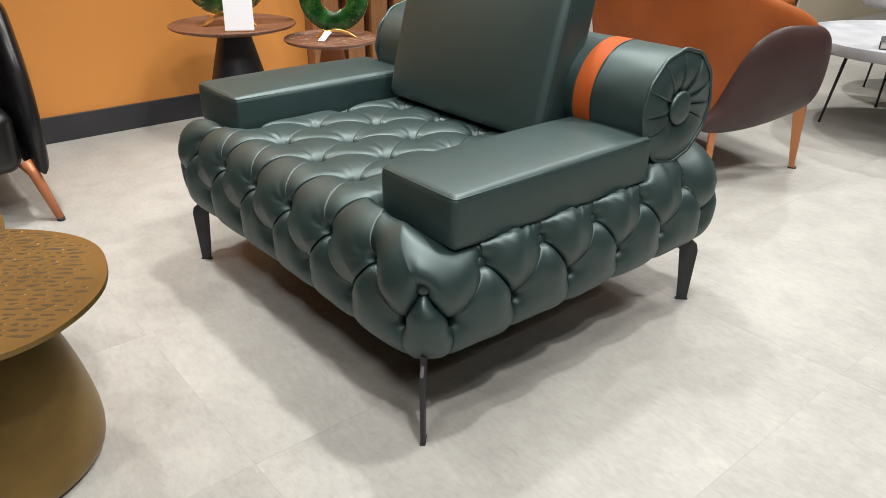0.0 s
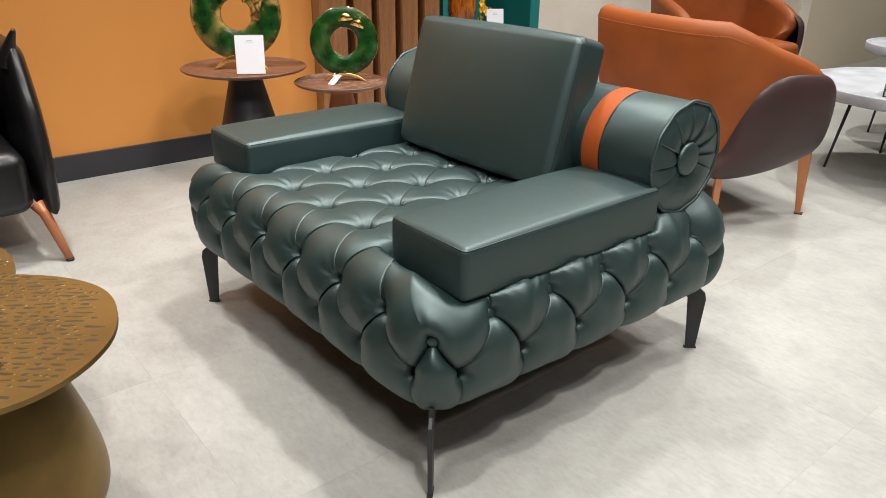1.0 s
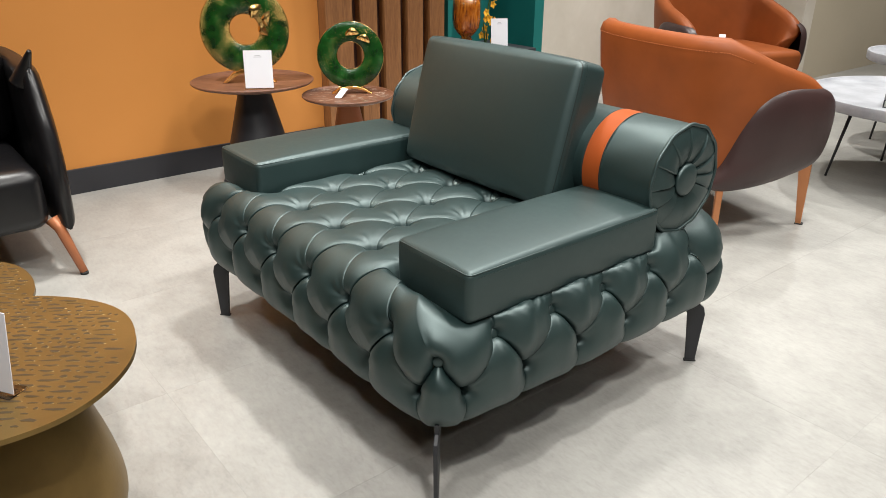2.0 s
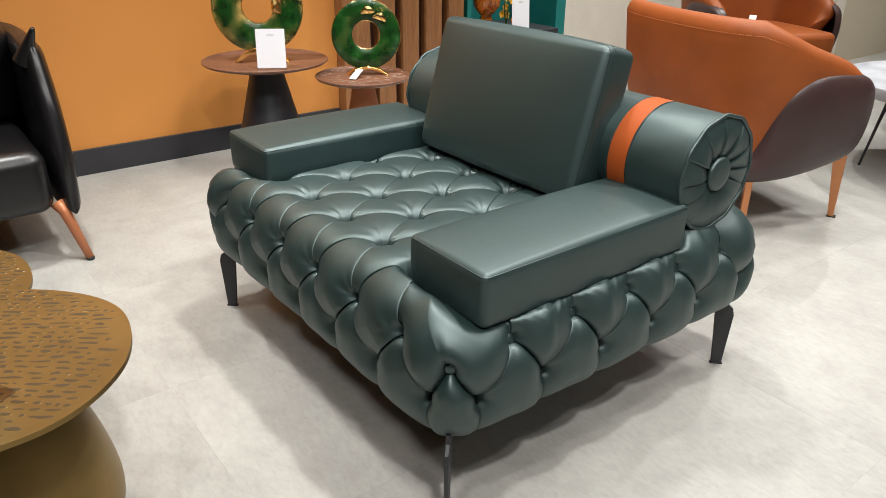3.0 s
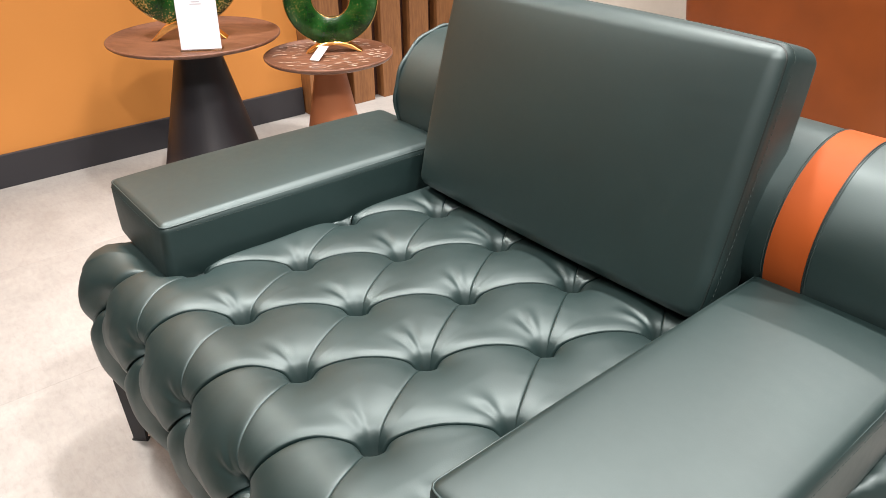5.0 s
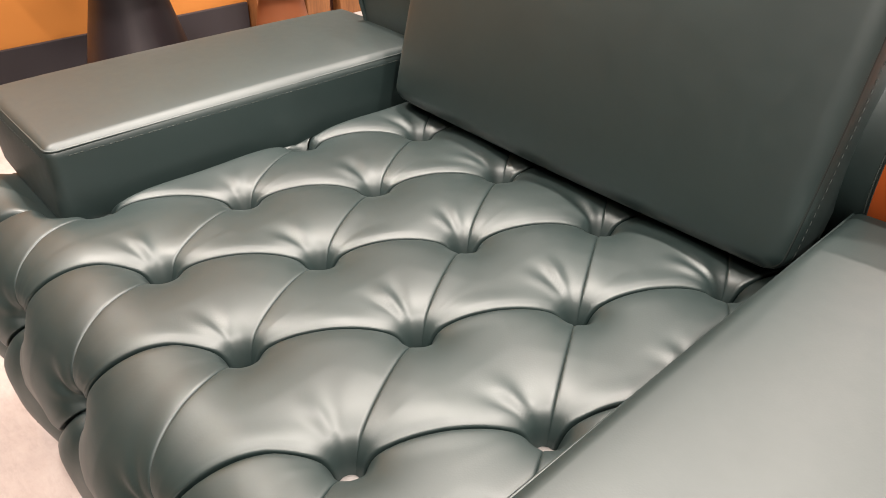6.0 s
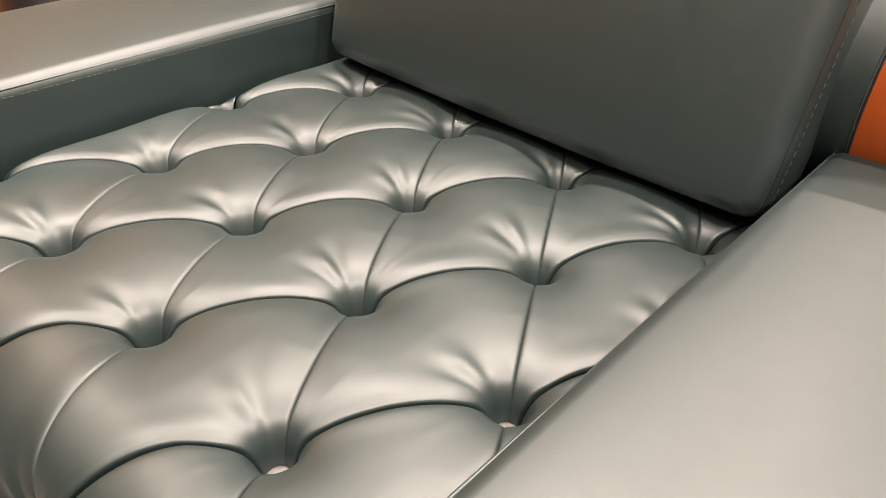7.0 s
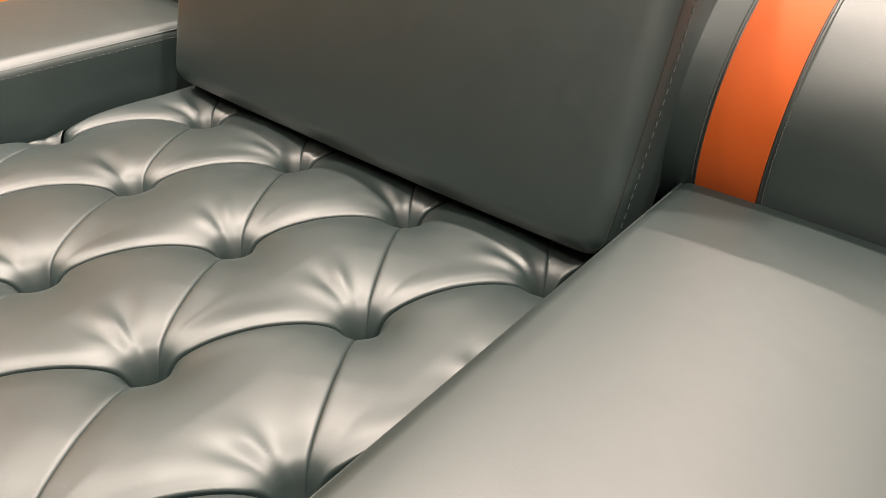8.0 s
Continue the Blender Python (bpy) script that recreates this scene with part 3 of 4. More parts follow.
for cover in pads:
    chair_part("tufted_pad", cover, GREEN)
for x in (-1.0, -0.125):
    under = rounded_box(0.23, 0.62, 0.14, 0.03, 0.1)
    chair_part("seat_edge", moved(under, pose(x, 0.41, 0.343)), GREEN, "plain leather beneath an armrest")
core = rounded_box(2 * (HALF[0] - 0.06), 2 * (HALF[1] - 0.06), 0.18, 0.05, 0.1)
chair_part("seat_core", moved(core, pose(MID_X, MID_Y, 0.295)), GREEN_DARK, "dark underside of the seat base")
button_geo = lathe([(0.002, -0.006), (0.0105, -0.005), (0.0125, -0.001), (0.0115, 0.0018), (0.007, 0.0034), (0.0005, 0.0039)], 20)
button_mesh = geo_mesh("button", button_geo, GREEN)
glint_mesh = geo_mesh("button", button_geo, GLINT_GREY)
for b in buttons:
    p, d = on_body(b)
    sunk = 0.0335 if abs(d[2]) < 0.85 else 0.074
    # two caps carry their glint as colour and sit higher
    glinting = b in (top_node(0, 1), top_node(1, 1))
    if glinting:
        sunk = 0.042
    if b[2] == 0.350:
        sunk = 0.0225
    ob = part("button", glint_mesh if glinting else button_mesh, GREEN, chair, "button cap coloured pale as a glint" if glinting else "")
    ob.matrix_basis = LOCAL @ Matrix.Translation(Vector(p - d * sunk)) @ Vector(d).to_track_quat("Z", "Y").to_matrix().to_4x4()


# armrests
def armrest(x0, x1, y0, y1, z0, z1, label):
    sx, sy, sz = x1 - x0, y1 - y0, z1 - z0
    at = pose((x0 + x1) / 2, (y0 + y1) / 2, (z0 + z1) / 2)
    arm = chair_part("armrest", moved(rounded_box(sx, sy, sz, 0.014, 0.02, (0.005, 0.005, 0.012)), at), GREEN, label)
    hx, hy, z = sx / 2, sy / 2, sz / 2 - 0.012
    for inset, name in ((0.0, "stitching"),):
        loops = []
        for (ax, ay), (bx, by), nrm in (((-1, -1), (1, -1), (0, -1, 0)), ((1, -1), (1, 1), (1, 0, 0)), ((1, 1), (-1, 1), (0, 1, 0)), ((-1, 1), (-1, -1), (-1, 0, 0))):
            line = []
            for s in np.linspace(0.04, 0.96, 24):
                qx, qy = ax + (bx - ax) * s, ay + (by - ay) * s
                px, py = qx * hx, qy * hy
                w = math.sqrt(max((1 - (qx if nrm[1] else qy) ** 2) * (1 - (z * 2 / sz) ** 2), 0))
                line.append((px + nrm[0] * (0.004 * w + 0.0003), py + nrm[1] * (0.004 * w + 0.0003), z))
            loops.append(stitches(line, normal=nrm))
        tagged(chair_part(name, moved(joined(*loops), at), THREAD, "thin pale green stitching", False, arm), kind="stuff")
    rim = []
    e = 0.0042
    for cx, cy, a0 in ((1, 1, 0), (-1, 1, 90), (-1, -1, 180), (1, -1, 270)):
        for a in range(0, 91, 30):
            t = radians(a0 + a)
            rim.append((cx * (hx - 0.014) + math.cos(t) * (0.014 - e * 0.4), cy * (hy - 0.014) + math.sin(t) * (0.014 - e * 0.4), sz / 2 - e))
    dense = []
    for a, b in zip(rim, rim[1:] + rim[:1]):
        a, b = Vector(a), Vector(b)
        m = max(1, int((b - a).length / 0.02))
        for i in range(m):
            dense.append(a.lerp(b, i / m))
    chair_part("seam", moved(tube(dense, 0.0016, 6, True), at), GREEN, "", True, arm)
    return arm


armrest(-0.238, -0.003, 0.080, 0.676, 0.404, 0.514, "flat green leather armrest block with stitched edges")
armrest(-1.152, -0.905, 0.080, 0.676, 0.404, 0.514, "flat green leather armrest block with stitched edges")

# bolster roll across the back
BOL = pose(0, 0.778, 0.562)
R_BOL, END_R, END_L = 0.132, -0.018, -1.050


def roll(x0, x1, r, n=72, steps=16, wave=0.0):
    v, f = [], []
    for i in range(steps + 1):
        x = x0 + (x1 - x0) * i / steps
        for k in range(n):
            a = 2 * math.pi * k / n
            rr = r + wave * math.sin(9 * a + 30 * x)
            v.append((x, rr * math.cos(a), rr * math.sin(a)))
    for i in range(steps):
        for k in range(n):
            k2 = (k + 1) % n
            f.append((i * n + k, i * n + k2, (i + 1) * n + k2, (i + 1) * n + k))
    return v, f


bolster = chair_part("bolster", moved(joined(roll(END_L, -0.223, R_BOL, wave=0.0004), roll(-0.171, END_R, R_BOL, wave=0.0006)), BOL), GREEN, "round green leather bolster roll across the back")
chair_part("orange_band", moved(roll(-0.2235, -0.1705, R_BOL + 0.0012, steps=4), BOL), STRIPE, "bright orange leather band", True, bolster)
for x in (-0.2270, -0.1665):
    line = [(x, (R_BOL + 0.0005) * math.cos(radians(a)), (R_BOL + 0.0005) * math.sin(radians(a))) for a in range(-60, 241, 2)]
    threads = [stitches(line[i:i + 2], 0.007, 0.0046, 0.0007, (0, line[i][1], line[i][2])) for i in range(len(line) - 1)]
    tagged(chair_part("stitching", moved(joined(*threads), BOL), THREAD, "thin pale green stitching", False, bolster), kind="stuff")
    ring = [(x + (0.003 if x < -0.2 else -0.003), (R_BOL + 0.0006) * math.cos(radians(a)), (R_BOL + 0.0006) * math.sin(radians(a))) for a in range(0, 360, 4)]
    chair_part("seam", moved(tube(ring, 0.0011, 5, True), BOL), GREEN_DARK, "", True, bolster)


def end_cap():
    """A gathered disc with radial pleats and a covered button."""
    v, f = [], []
    n, rings = 480, 18
    folds = 12
    for i in range(rings + 1):
        s = i / rings
        r = 0.030 + (R_BOL - 0.030) * s
        for k in range(n):
            a = 2 * math.pi * k / n
            w = a + 0.14 * math.sin(2 * a) + 0.06 * math.sin(3 * a + 1)
            c = (w * folds / (2 * math.pi)) % 1.0
            pleat = (0.008 * (c - 0.5) - 0.0060 * math.exp(-c / 0.040)) * min(1.0, (1 - s) * 1.6) ** 0.8 * (0.75 + 0.25 * math.sin(2 * a + 1))
            dome = 0.015 * math.sin(math.pi * min(1, s * 1.02)) ** 0.8 - 0.004 * (1 - s)
            v.append((dome + pleat, r * math.cos(a), r * math.sin(a)))
    for i in range(rings):
        for k in range(n):
            k2 = (k + 1) % n
            f.append((i * n + k, (i + 1) * n + k, (i + 1) * n + k2, i * n + k2))
    return v, f


for x, flip in ((END_R, False), (END_L, True)):
    turn = pose(x, 0, 0) @ pose(0, 0, 0, 0, 0, 180 if flip else 0)
    cap = chair_part("end_cap", moved(moved(end_cap(), turn), BOL), GREEN, "gathered pleated end cap", True, bolster)
    knob = lathe([(0.036, -0.006), (0.0405, 0.001), (0.0395, 0.007), (0.034, 0.0105), (0.018, 0.0125), (0.0005, 0.0130)], 40)
    knob = moved(knob, pose(0.004, 0, 0, 0, 90, 0))
    chair_part("cap_button", moved(moved(knob, turn), BOL), GREEN, "round covered button", True, cap)
    ring = [(0.002, (R_BOL + 0.0005 + 0.0018 * math.cos(radians(12 * a))) * math.cos(radians(a)), (R_BOL + 0.0005 + 0.0018 * math.cos(radians(12 * a))) * math.sin(radians(a))) for a in range(0, 360, 5)]
    chair_part("piping", moved(moved(tube(ring, 0.0046, 8, True), turn), BOL), GREEN, "", True, cap)

# back cushion
CW, CT, CH = 0.615, 0.105, 0.372
CUSHION = pose(-0.567, 0.659, 0.630, -15.0, 0, 0)
cushion = chair_part("back_cushion", moved(rounded_box(CW, CT, CH, 0.020, 0.02, (0.006, 0.022, 0.008), 5), CUSHION), GREEN, "square green leather back cushion leaning on the bolster")


def rim_line(hx, hz, r, y, step=0.012):
    out = []
    for cx, cz, a0 in ((1, 1, 0), (-1, 1, 90), (-1, -1, 180), (1, -1, 270)):
        for a in range(0, 91, 15):
            t = radians(a0 + a)
            out.append(Vector((cx * (hx - r) + math.cos(t) * r, y, cz * (hz - r) + math.sin(t) * r)))
    dense = []
    for a, b in zip(out, out[1:] + out[:1]):
        m = max(1, int((b - a).length / step))
        dense += [a.lerp(b, i / m) for i in range(m)]
    return dense


def swelled(p):
    s, t = min(1, abs(p.x / (CW / 2))), min(1, abs(p.z / (CH / 2)))
    q = 1 - min(1, abs(p.y) / (CT / 2)) ** 2
    return Vector((p.x + math.copysign(0.006 * math.sqrt(max(0, (1 - t * t) * q)), p.x) * s, p.y, p.z + math.copysign(0.008 * math.sqrt(max(0, (1 - s * s) * q)), p.z) * t))


seam = [swelled(p) for p in rim_line(CW / 2 - 0.0035, CH / 2 - 0.0035, 0.017, -CT / 2 + 0.0100)]
chair_part("seam", moved(tube(seam, 0.0022, 6, True), CUSHION), GREEN_DARK, "", True, cushion)
thread = [swelled(p) for p in rim_line(CW / 2 + 0.0003, CH / 2 + 0.0003, 0.020, -CT / 2 + 0.024, 0.0088)]
chair_part("stitching", moved(joined(*[stitches([a, b], 0.0085, 0.0055, 0.0007, (a.x / CW, 0, a.z / CH)) for a, b in zip(thread[::1], thread[1:])]), CUSHION), THREAD, "thin pale green stitching", False, cushion)


# flat steel legs set on the diagonal
def steel_leg():
    # r runs outwards along the diagonal
    outline = [(-0.075, 0.205), (-0.078, 0.176), (-0.026, 0.168), (-0.009, 0.154), (0.002, 0.004), (0.029, 0.004), (0.037, 0.150), (0.032, 0.170), (0.014, 0.184), (0.014, 0.205)]
    bm = slab(outline, -0.0045, 0.0045, 0.0012, 1)
    bm.transform(pose(0, 0, 0, 90, 0, 0))
    return bm


leg_mesh = geo_mesh("leg", steel_leg(), STEEL, False)
pad_mesh = geo_mesh("foot_pad", bevelled(box(-0.001, 0.032, -0.006, 0.006, 0, 0.0045), 0.001, 1), RUBBER, False)
for x, y, a in ((-0.012, 0.012, -45), (-0.014, 0.905, 45), (-1.055, 0.010, -135), (-1.055, 0.905, 135)):
    leg = part("leg", leg_mesh, STEEL, chair, "flat tapered black steel leg", at=LOCAL @ pose(x, y, 0, 0, 0, a))
    part("foot_pad", pad_mesh, RUBBER, leg)

# ---------------------------------------------------------------- side tables by the orange wall


def side_table(name, label, r, h, cone_r, top_mat, cone_mat, at, cone_label, carved=False):
    t = thing(name, label, "side table", at)
    top = part("tabletop", lathe([(r * 0.80, h - 0.024), (r * 0.97, h - 0.012), (r, h - 0.005), (r, h), (r * 0.985, h + 0.002), (r * 0.975, h - 0.004), (r * 0.5, h - 0.004), (0.001, h - 0.004)], 72), top_mat, t, "round walnut top with a raised rim")
    part("pedestal", lathe([(cone_r, 0.0), (cone_r, 0.006), (cone_r * 0.97, 0.012), (cone_r * 0.36, h - 0.03), (cone_r * 0.36, h - 0.021)], 56), cone_mat, t, cone_label)
    # chiselled marks, their glints drawn as pale flat dashes
    if carved:
        rng = random.Random(5)
        v, f = [], []
        for _ in range(170):
            a, q = rng.uniform(0, 6.283), math.sqrt(rng.random()) * r * 0.93
            x, y, ln = q * math.cos(a), q * math.sin(a), rng.uniform(0.010, 0.026)
            if abs(x) + ln > r * 0.95:
                continue
            k = len(v)
            for dx, dy in ((-ln, 0), (-ln * 0.6, -0.0022), (ln * 0.6, -0.0022), (ln, 0), (ln * 0.6, 0.0022), (-ln * 0.6, 0.0022)):
                v.append((x + dx * 0.5, y + dy, h - 0.0028))
            f.append(tuple(range(k, k + 6)))
        tagged(part("carved_glints", (v, f), CARVED_GLINT, top, "chiselled marks with glints in pale colour", False), kind="stuff")
    return t


# pale colour for the glints along the carving
CARVED_GLINT = material("carved_glint_wood", (0.48, 0.36, 0.28), 0.45)[0]
side_table("side_table", "round walnut side table on a black cone pedestal", 0.272, 0.490, 0.185, WALNUT, CONE, pose(-2.20, 0.68, 0, 0, 0, 35), "matt black cone pedestal")
side_table("side_table", "small carved walnut side table on a copper cone pedestal", 0.205, 0.440, 0.125, WALNUT, COPPER_MATT, pose(-1.885, 0.985, 0, 0, 0, 60), "copper cone pedestal", True)


def ring_sculpture(r, hole, at, leaves, label, rise=0.04):
    s = thing("ring_sculpture", label, "sculpture", at)
    lift = r + rise
    prof, v, f = [], [], []
    n = 96
    w = 0.014
    for rr, y in ((hole, -w * 0.7), (hole + 0.004, -w), (r - 0.005, -w), (r, -w * 0.7), (r, w * 0.7), (r - 0.005, w), (hole + 0.004, w), (hole, w * 0.7)):
        prof.append((rr, y))
    for k in range(n):
        a = 2 * math.pi * k / n
        for rr, y in prof:
            v.append((rr * math.cos(a), y, lift + rr * math.sin(a)))
    m = len(prof)
    for k in range(n):
        for i in range(m):
            f.append((k * m + i, ((k + 1) % n) * m + i, ((k + 1) % n) * m + (i + 1) % m, k * m + (i + 1) % m))
    disc = part("ring", (v, f), moss_material(r, hole, lift, 0.18 if r > 0.16 else 0.0), s, "green resin ring flecked with gold")
    for rr, name in ((hole, "inner_rim"), (r, "outer_rim")):
        pts = [((rr + (0.0005 if rr == r else -0.0005)) * math.cos(t), -w * 0.72, lift + rr * math.sin(t)) for t in np.linspace(0, 2 * math.pi, 80, endpoint=False)]
        part(name, tube(pts, 0.0016, 6, True), GOLD, disc)
    span = r * 0.62
    q = rise / 0.04
    out = [(-span, 0), (-span * 0.62, 0.042 * q), (-span * 0.25, 0.060 * q), (0, 0.064 * q), (span * 0.25, 0.060 * q), (span * 0.62, 0.042 * q), (span, 0), (span * 0.86, 0), (span * 0.5, 0.030 * q), (span * 0.2, 0.044 * q), (0, 0.047 * q), (-span * 0.2, 0.044 * q), (-span * 0.5, 0.030 * q), (-span * 0.86, 0)]
    bm = slab(out, -0.022, 0.022, 0.0015, 1)
    bm.transform(pose(0, 0, 0, 90, 0, 0))
    part("stand", bm, GOLD, s, "polished gold arched stand", False)
    for x, z, ln, turn in leaves:
        lv, lf = [], []
        for i in range(13):
            t = i / 12
            wd = ln * 0.24 * math.sin(math.pi * t) ** 0.7 + 0.0006
            up = 0.004 + 0.010 * math.sin(math.pi * t)
            for q in (-1, -0.5, 0, 0.5, 1):
                lv.append((ln * (t - 0.5), -w - up * (1 - 0.6 * abs(q)) + 0.002 * math.sin(9 * t + 2 * q), wd * q + 0.012 * math.sin(math.pi * t)))
        for i in range(12):
            for q in range(4):
                lf.append((i * 5 + q, i * 5 + q + 1, (i + 1) * 5 + q + 1, (i + 1) * 5 + q))
        part("leaf", moved((lv, lf), pose(x, 0, lift + z, 0, turn, 0)), GOLD, s, "crinkled gold leaf")
    return s


def sign_card(name, w, h, at, tilt, label, group="price cards"):
    c = thing(name, label, "card", at, group)
    sheet = bevelled(box(-w / 2, w / 2, -0.0008, 0.0008, 0.004, h), 0.0003, 1)
    sheet.transform(pose(0, 0, 0, tilt, 0, 0))
    card = part("sheet", sheet, WHITE, c, "plain white printed card", False)
    bars = joined(*[box(-w * k, w * k, -0.0012, -0.0009, h * z, h * (z + 0.018)) for k, z in ((0.10, 0.86), (0.14, 0.82))])
    part("print", moved(bars, pose(0, 0, 0, tilt, 0, 0)), INK, card, "faint grey print", False)
    part("holder", bevelled(box(-w / 2 - 0.002, w / 2 + 0.002, -0.012, 0.030, 0, 0.004), 0.001, 1), CLEAR, c, "clear acrylic foot", False)
    return c


FACE = 58
ring_sculpture(0.188, 0.066, pose(-2.175, 0.655, 0.4865, 0, 0, FACE), ((0.055, 0.075, 0.075, -50), (0.105, 0.045, 0.065, -78), (0.085, 0.005, 0.065, -112)), "large round green resin ring sculpture on a gold stand")
ring_sculpture(0.146, 0.060, pose(-1.905, 1.02, 0.4365, 0, 0, FACE), ((0.010, 0.092, 0.062, -6), (0.058, 0.066, 0.062, 18)), "small round green resin ring sculpture on a gold stand", 0.022)
sign_card("sign_card", 0.118, 0.160, pose(-2.005, 0.620, 0.4865, 0, 0, 58), -8, "white sign card standing on a walnut table")
tag = thing("price_tag", "small white paper tag leaning on a carved table", "tag", pose(-1.84, 0.905, 0.438, 0, 0, 30))
g = bevelled(box(-0.016, 0.016, 0, 0.075, 0, 0.0012), 0.0003, 1)
g.transform(pose(0, 0, 0.001, 22, 0, 0))
part("paper", g, WHITE, tag, smooth=False)

# ---------------------------------------------------------------- plinth in the teal niche
plinth = thing("plinth", "black display plinth standing in a teal niche", "plinth", pose(-2.62, 2.42, 0))
part("body", bevelled(box(-0.2, 0.26, -0.27, 0.25, 0, 0.445), 0.004), STEEL, plinth, smooth=False)
vase = thing("vase", "amber glass footed vase on a black plinth", "vase", pose(-2.58, 2.275, 0.445))
part("bowl", lathe([(0.034, 0.062), (0.030, 0.075), (0.052, 0.095), (0.078, 0.13), (0.086, 0.18), (0.084, 0.25), (0.082, 0.30), (0.078, 0.30), (0.080, 0.18), (0.05, 0.10), (0.001, 0.09)], 40), AMBER, vase, "ribbed amber glass bowl")
part("foot", lathe([(0.060, 0.0), (0.064, 0.008), (0.060, 0.020), (0.040, 0.030), (0.034, 0.045), (0.040, 0.055), (0.034, 0.062)], 40), AMBER, vase, "amber glass foot")
orchid = thing("orchid", "yellow artificial orchid beside an amber vase", "flower", pose(-2.56, 2.42, 0.445))
rng = random.Random(11)
part("stem", joined(tube(spline([(0, 0, 0.0), (0.01, 0.0, 0.10), (-0.01, 0.02, 0.22), (0.0, 0.04, 0.33)], 6, False), 0.004, 6), tube(spline([(0, 0, 0.0), (0.02, -0.03, 0.07), (0.03, -0.05, 0.16)], 6, False), 0.004, 6)), LEAF, orchid)
for i in range(15):
    z = rng.uniform(0.02, 0.33)
    c = Vector((rng.uniform(-0.01, 0.05), rng.uniform(-0.05, 0.05), z))
    v, f = [], []
    yaw = rng.uniform(0, 6.28)
    for q in range(5):
        a = yaw + q * 1.2566
        d, s = Vector((0.35, math.cos(a), math.sin(a))), Vector((0, -math.sin(a), math.cos(a)))
        k = len(v)
        v += [tuple(c), tuple(c + d * 0.014 + s * 0.011), tuple(c + d * 0.027), tuple(c + d * 0.014 - s * 0.011), tuple(c + d * 0.014 + Vector((0.005, 0, 0)))]
        f += [(k, k + 1, k + 4), (k + 1, k + 2, k + 4), (k + 2, k + 3, k + 4), (k + 3, k, k + 4)]
    part("blossom", (v, f), YELLOW, orchid)
sign_card("sign_card", 0.105, 0.185, pose(-2.43, 2.42, 0.445, 0, 0, 62), -10, "white sign card standing on a black plinth")

# ---------------------------------------------------------------- cognac lounge chairs


def shell(path, top, bottom, thick, lean, m=12):
    """An upright padded wall that follows a plan line; top and bottom give its height along it."""
    pts = [Vector((p[0], p[1])) for p in path]
    v, f = [], []
    cnt = len(pts)
    ring = []
    for k in range(m):
        ring.append((-1, k / (m - 1)))
    for k in range(1, 5):
        a = math.pi * k / 5
        ring.append((-math.cos(a), 1 + 0.0))
    for k in range(m):
        ring.append((1, 1 - k / (m - 1)))
    for k in range(1, 5):
        a = math.pi * k / 5
        ring.append((math.cos(a), 0.0))
    for i, p in enumerate(pts):
        a, b = pts[max(i - 1, 0)], pts[min(i + 1, cnt - 1)]
        d = (b - a).normalized()
        nrm = Vector((d.y, -d.x))
        s = i / (cnt - 1)
        z0, z1 = bottom(s), top(s)
        endf = min(1.0, (min(i, cnt - 1 - i) + 0.35) / 4.0) ** 0.5
        for q, (side, h) in enumerate(ring):
            z = z0 + (z1 - z0) * h
            if m <= q < m + 4:
                z += thick * 0.5 * math.sin(math.pi * (q - m + 1) / 5)
            elif q >= 2 * m + 4:
                z -= thick * 0.3 * math.sin(math.pi * (q - 2 * m - 3) / 5)
            off = side * thick / 2 * endf + lean * (h - 0.5) + (0.012 * math.sin(math.pi * h) if side > 0 else 0)
            v.append((p.x + nrm.x * off, p.y + nrm.y * off, z))
    w = len(ring)
    for i in range(cnt - 1):
        for q in range(w):
            q2 = (q + 1) % w
            f.append((i * w + q, (i + 1) * w + q, (i + 1) * w + q2, i * w + q2))
    f.append(tuple(range(w)))
    f.append(tuple((cnt - 1) * w + q for q in range(w - 1, -1, -1)))
    return v, f


def wing(ctrl, x, bulge, sign):
    """A padded pod on a chair's side: an outline in y, z, swelling outwards from x."""
    line = spline(ctrl, 8)
    cy, cz = sum(p.x for p in line) / len(line), sum(p.y for p in line) / len(line)
    v, f = [], []
    rings = [(1.0, -0.03), (1.01, 0.0), (1.0, 0.012), (0.97, 0.024), (0.90, 0.036), (0.75, 0.047), (0.5, 0.055), (0.2, 0.058)]
    for s, o in rings:
        for p in line:
            y, z = cy + (p.x - cy) * s, cz + (p.y - cz) * s
            v.append((sign * (x(y, z) + o * bulge), y, z))
    n = len(line)
    for i in range(len(rings) - 1):
        for k in range(n):
            k2 = (k + 1) % n
            q = (i * n + k, i * n + k2, (i + 1) * n + k2, (i + 1) * n + k)
            f.append(q if sign > 0 else q[::-1])
    f.append(tuple((len(rings) - 1) * n + k for k in (range(n) if sign > 0 else range(n - 1, -1, -1))))
    return v, f


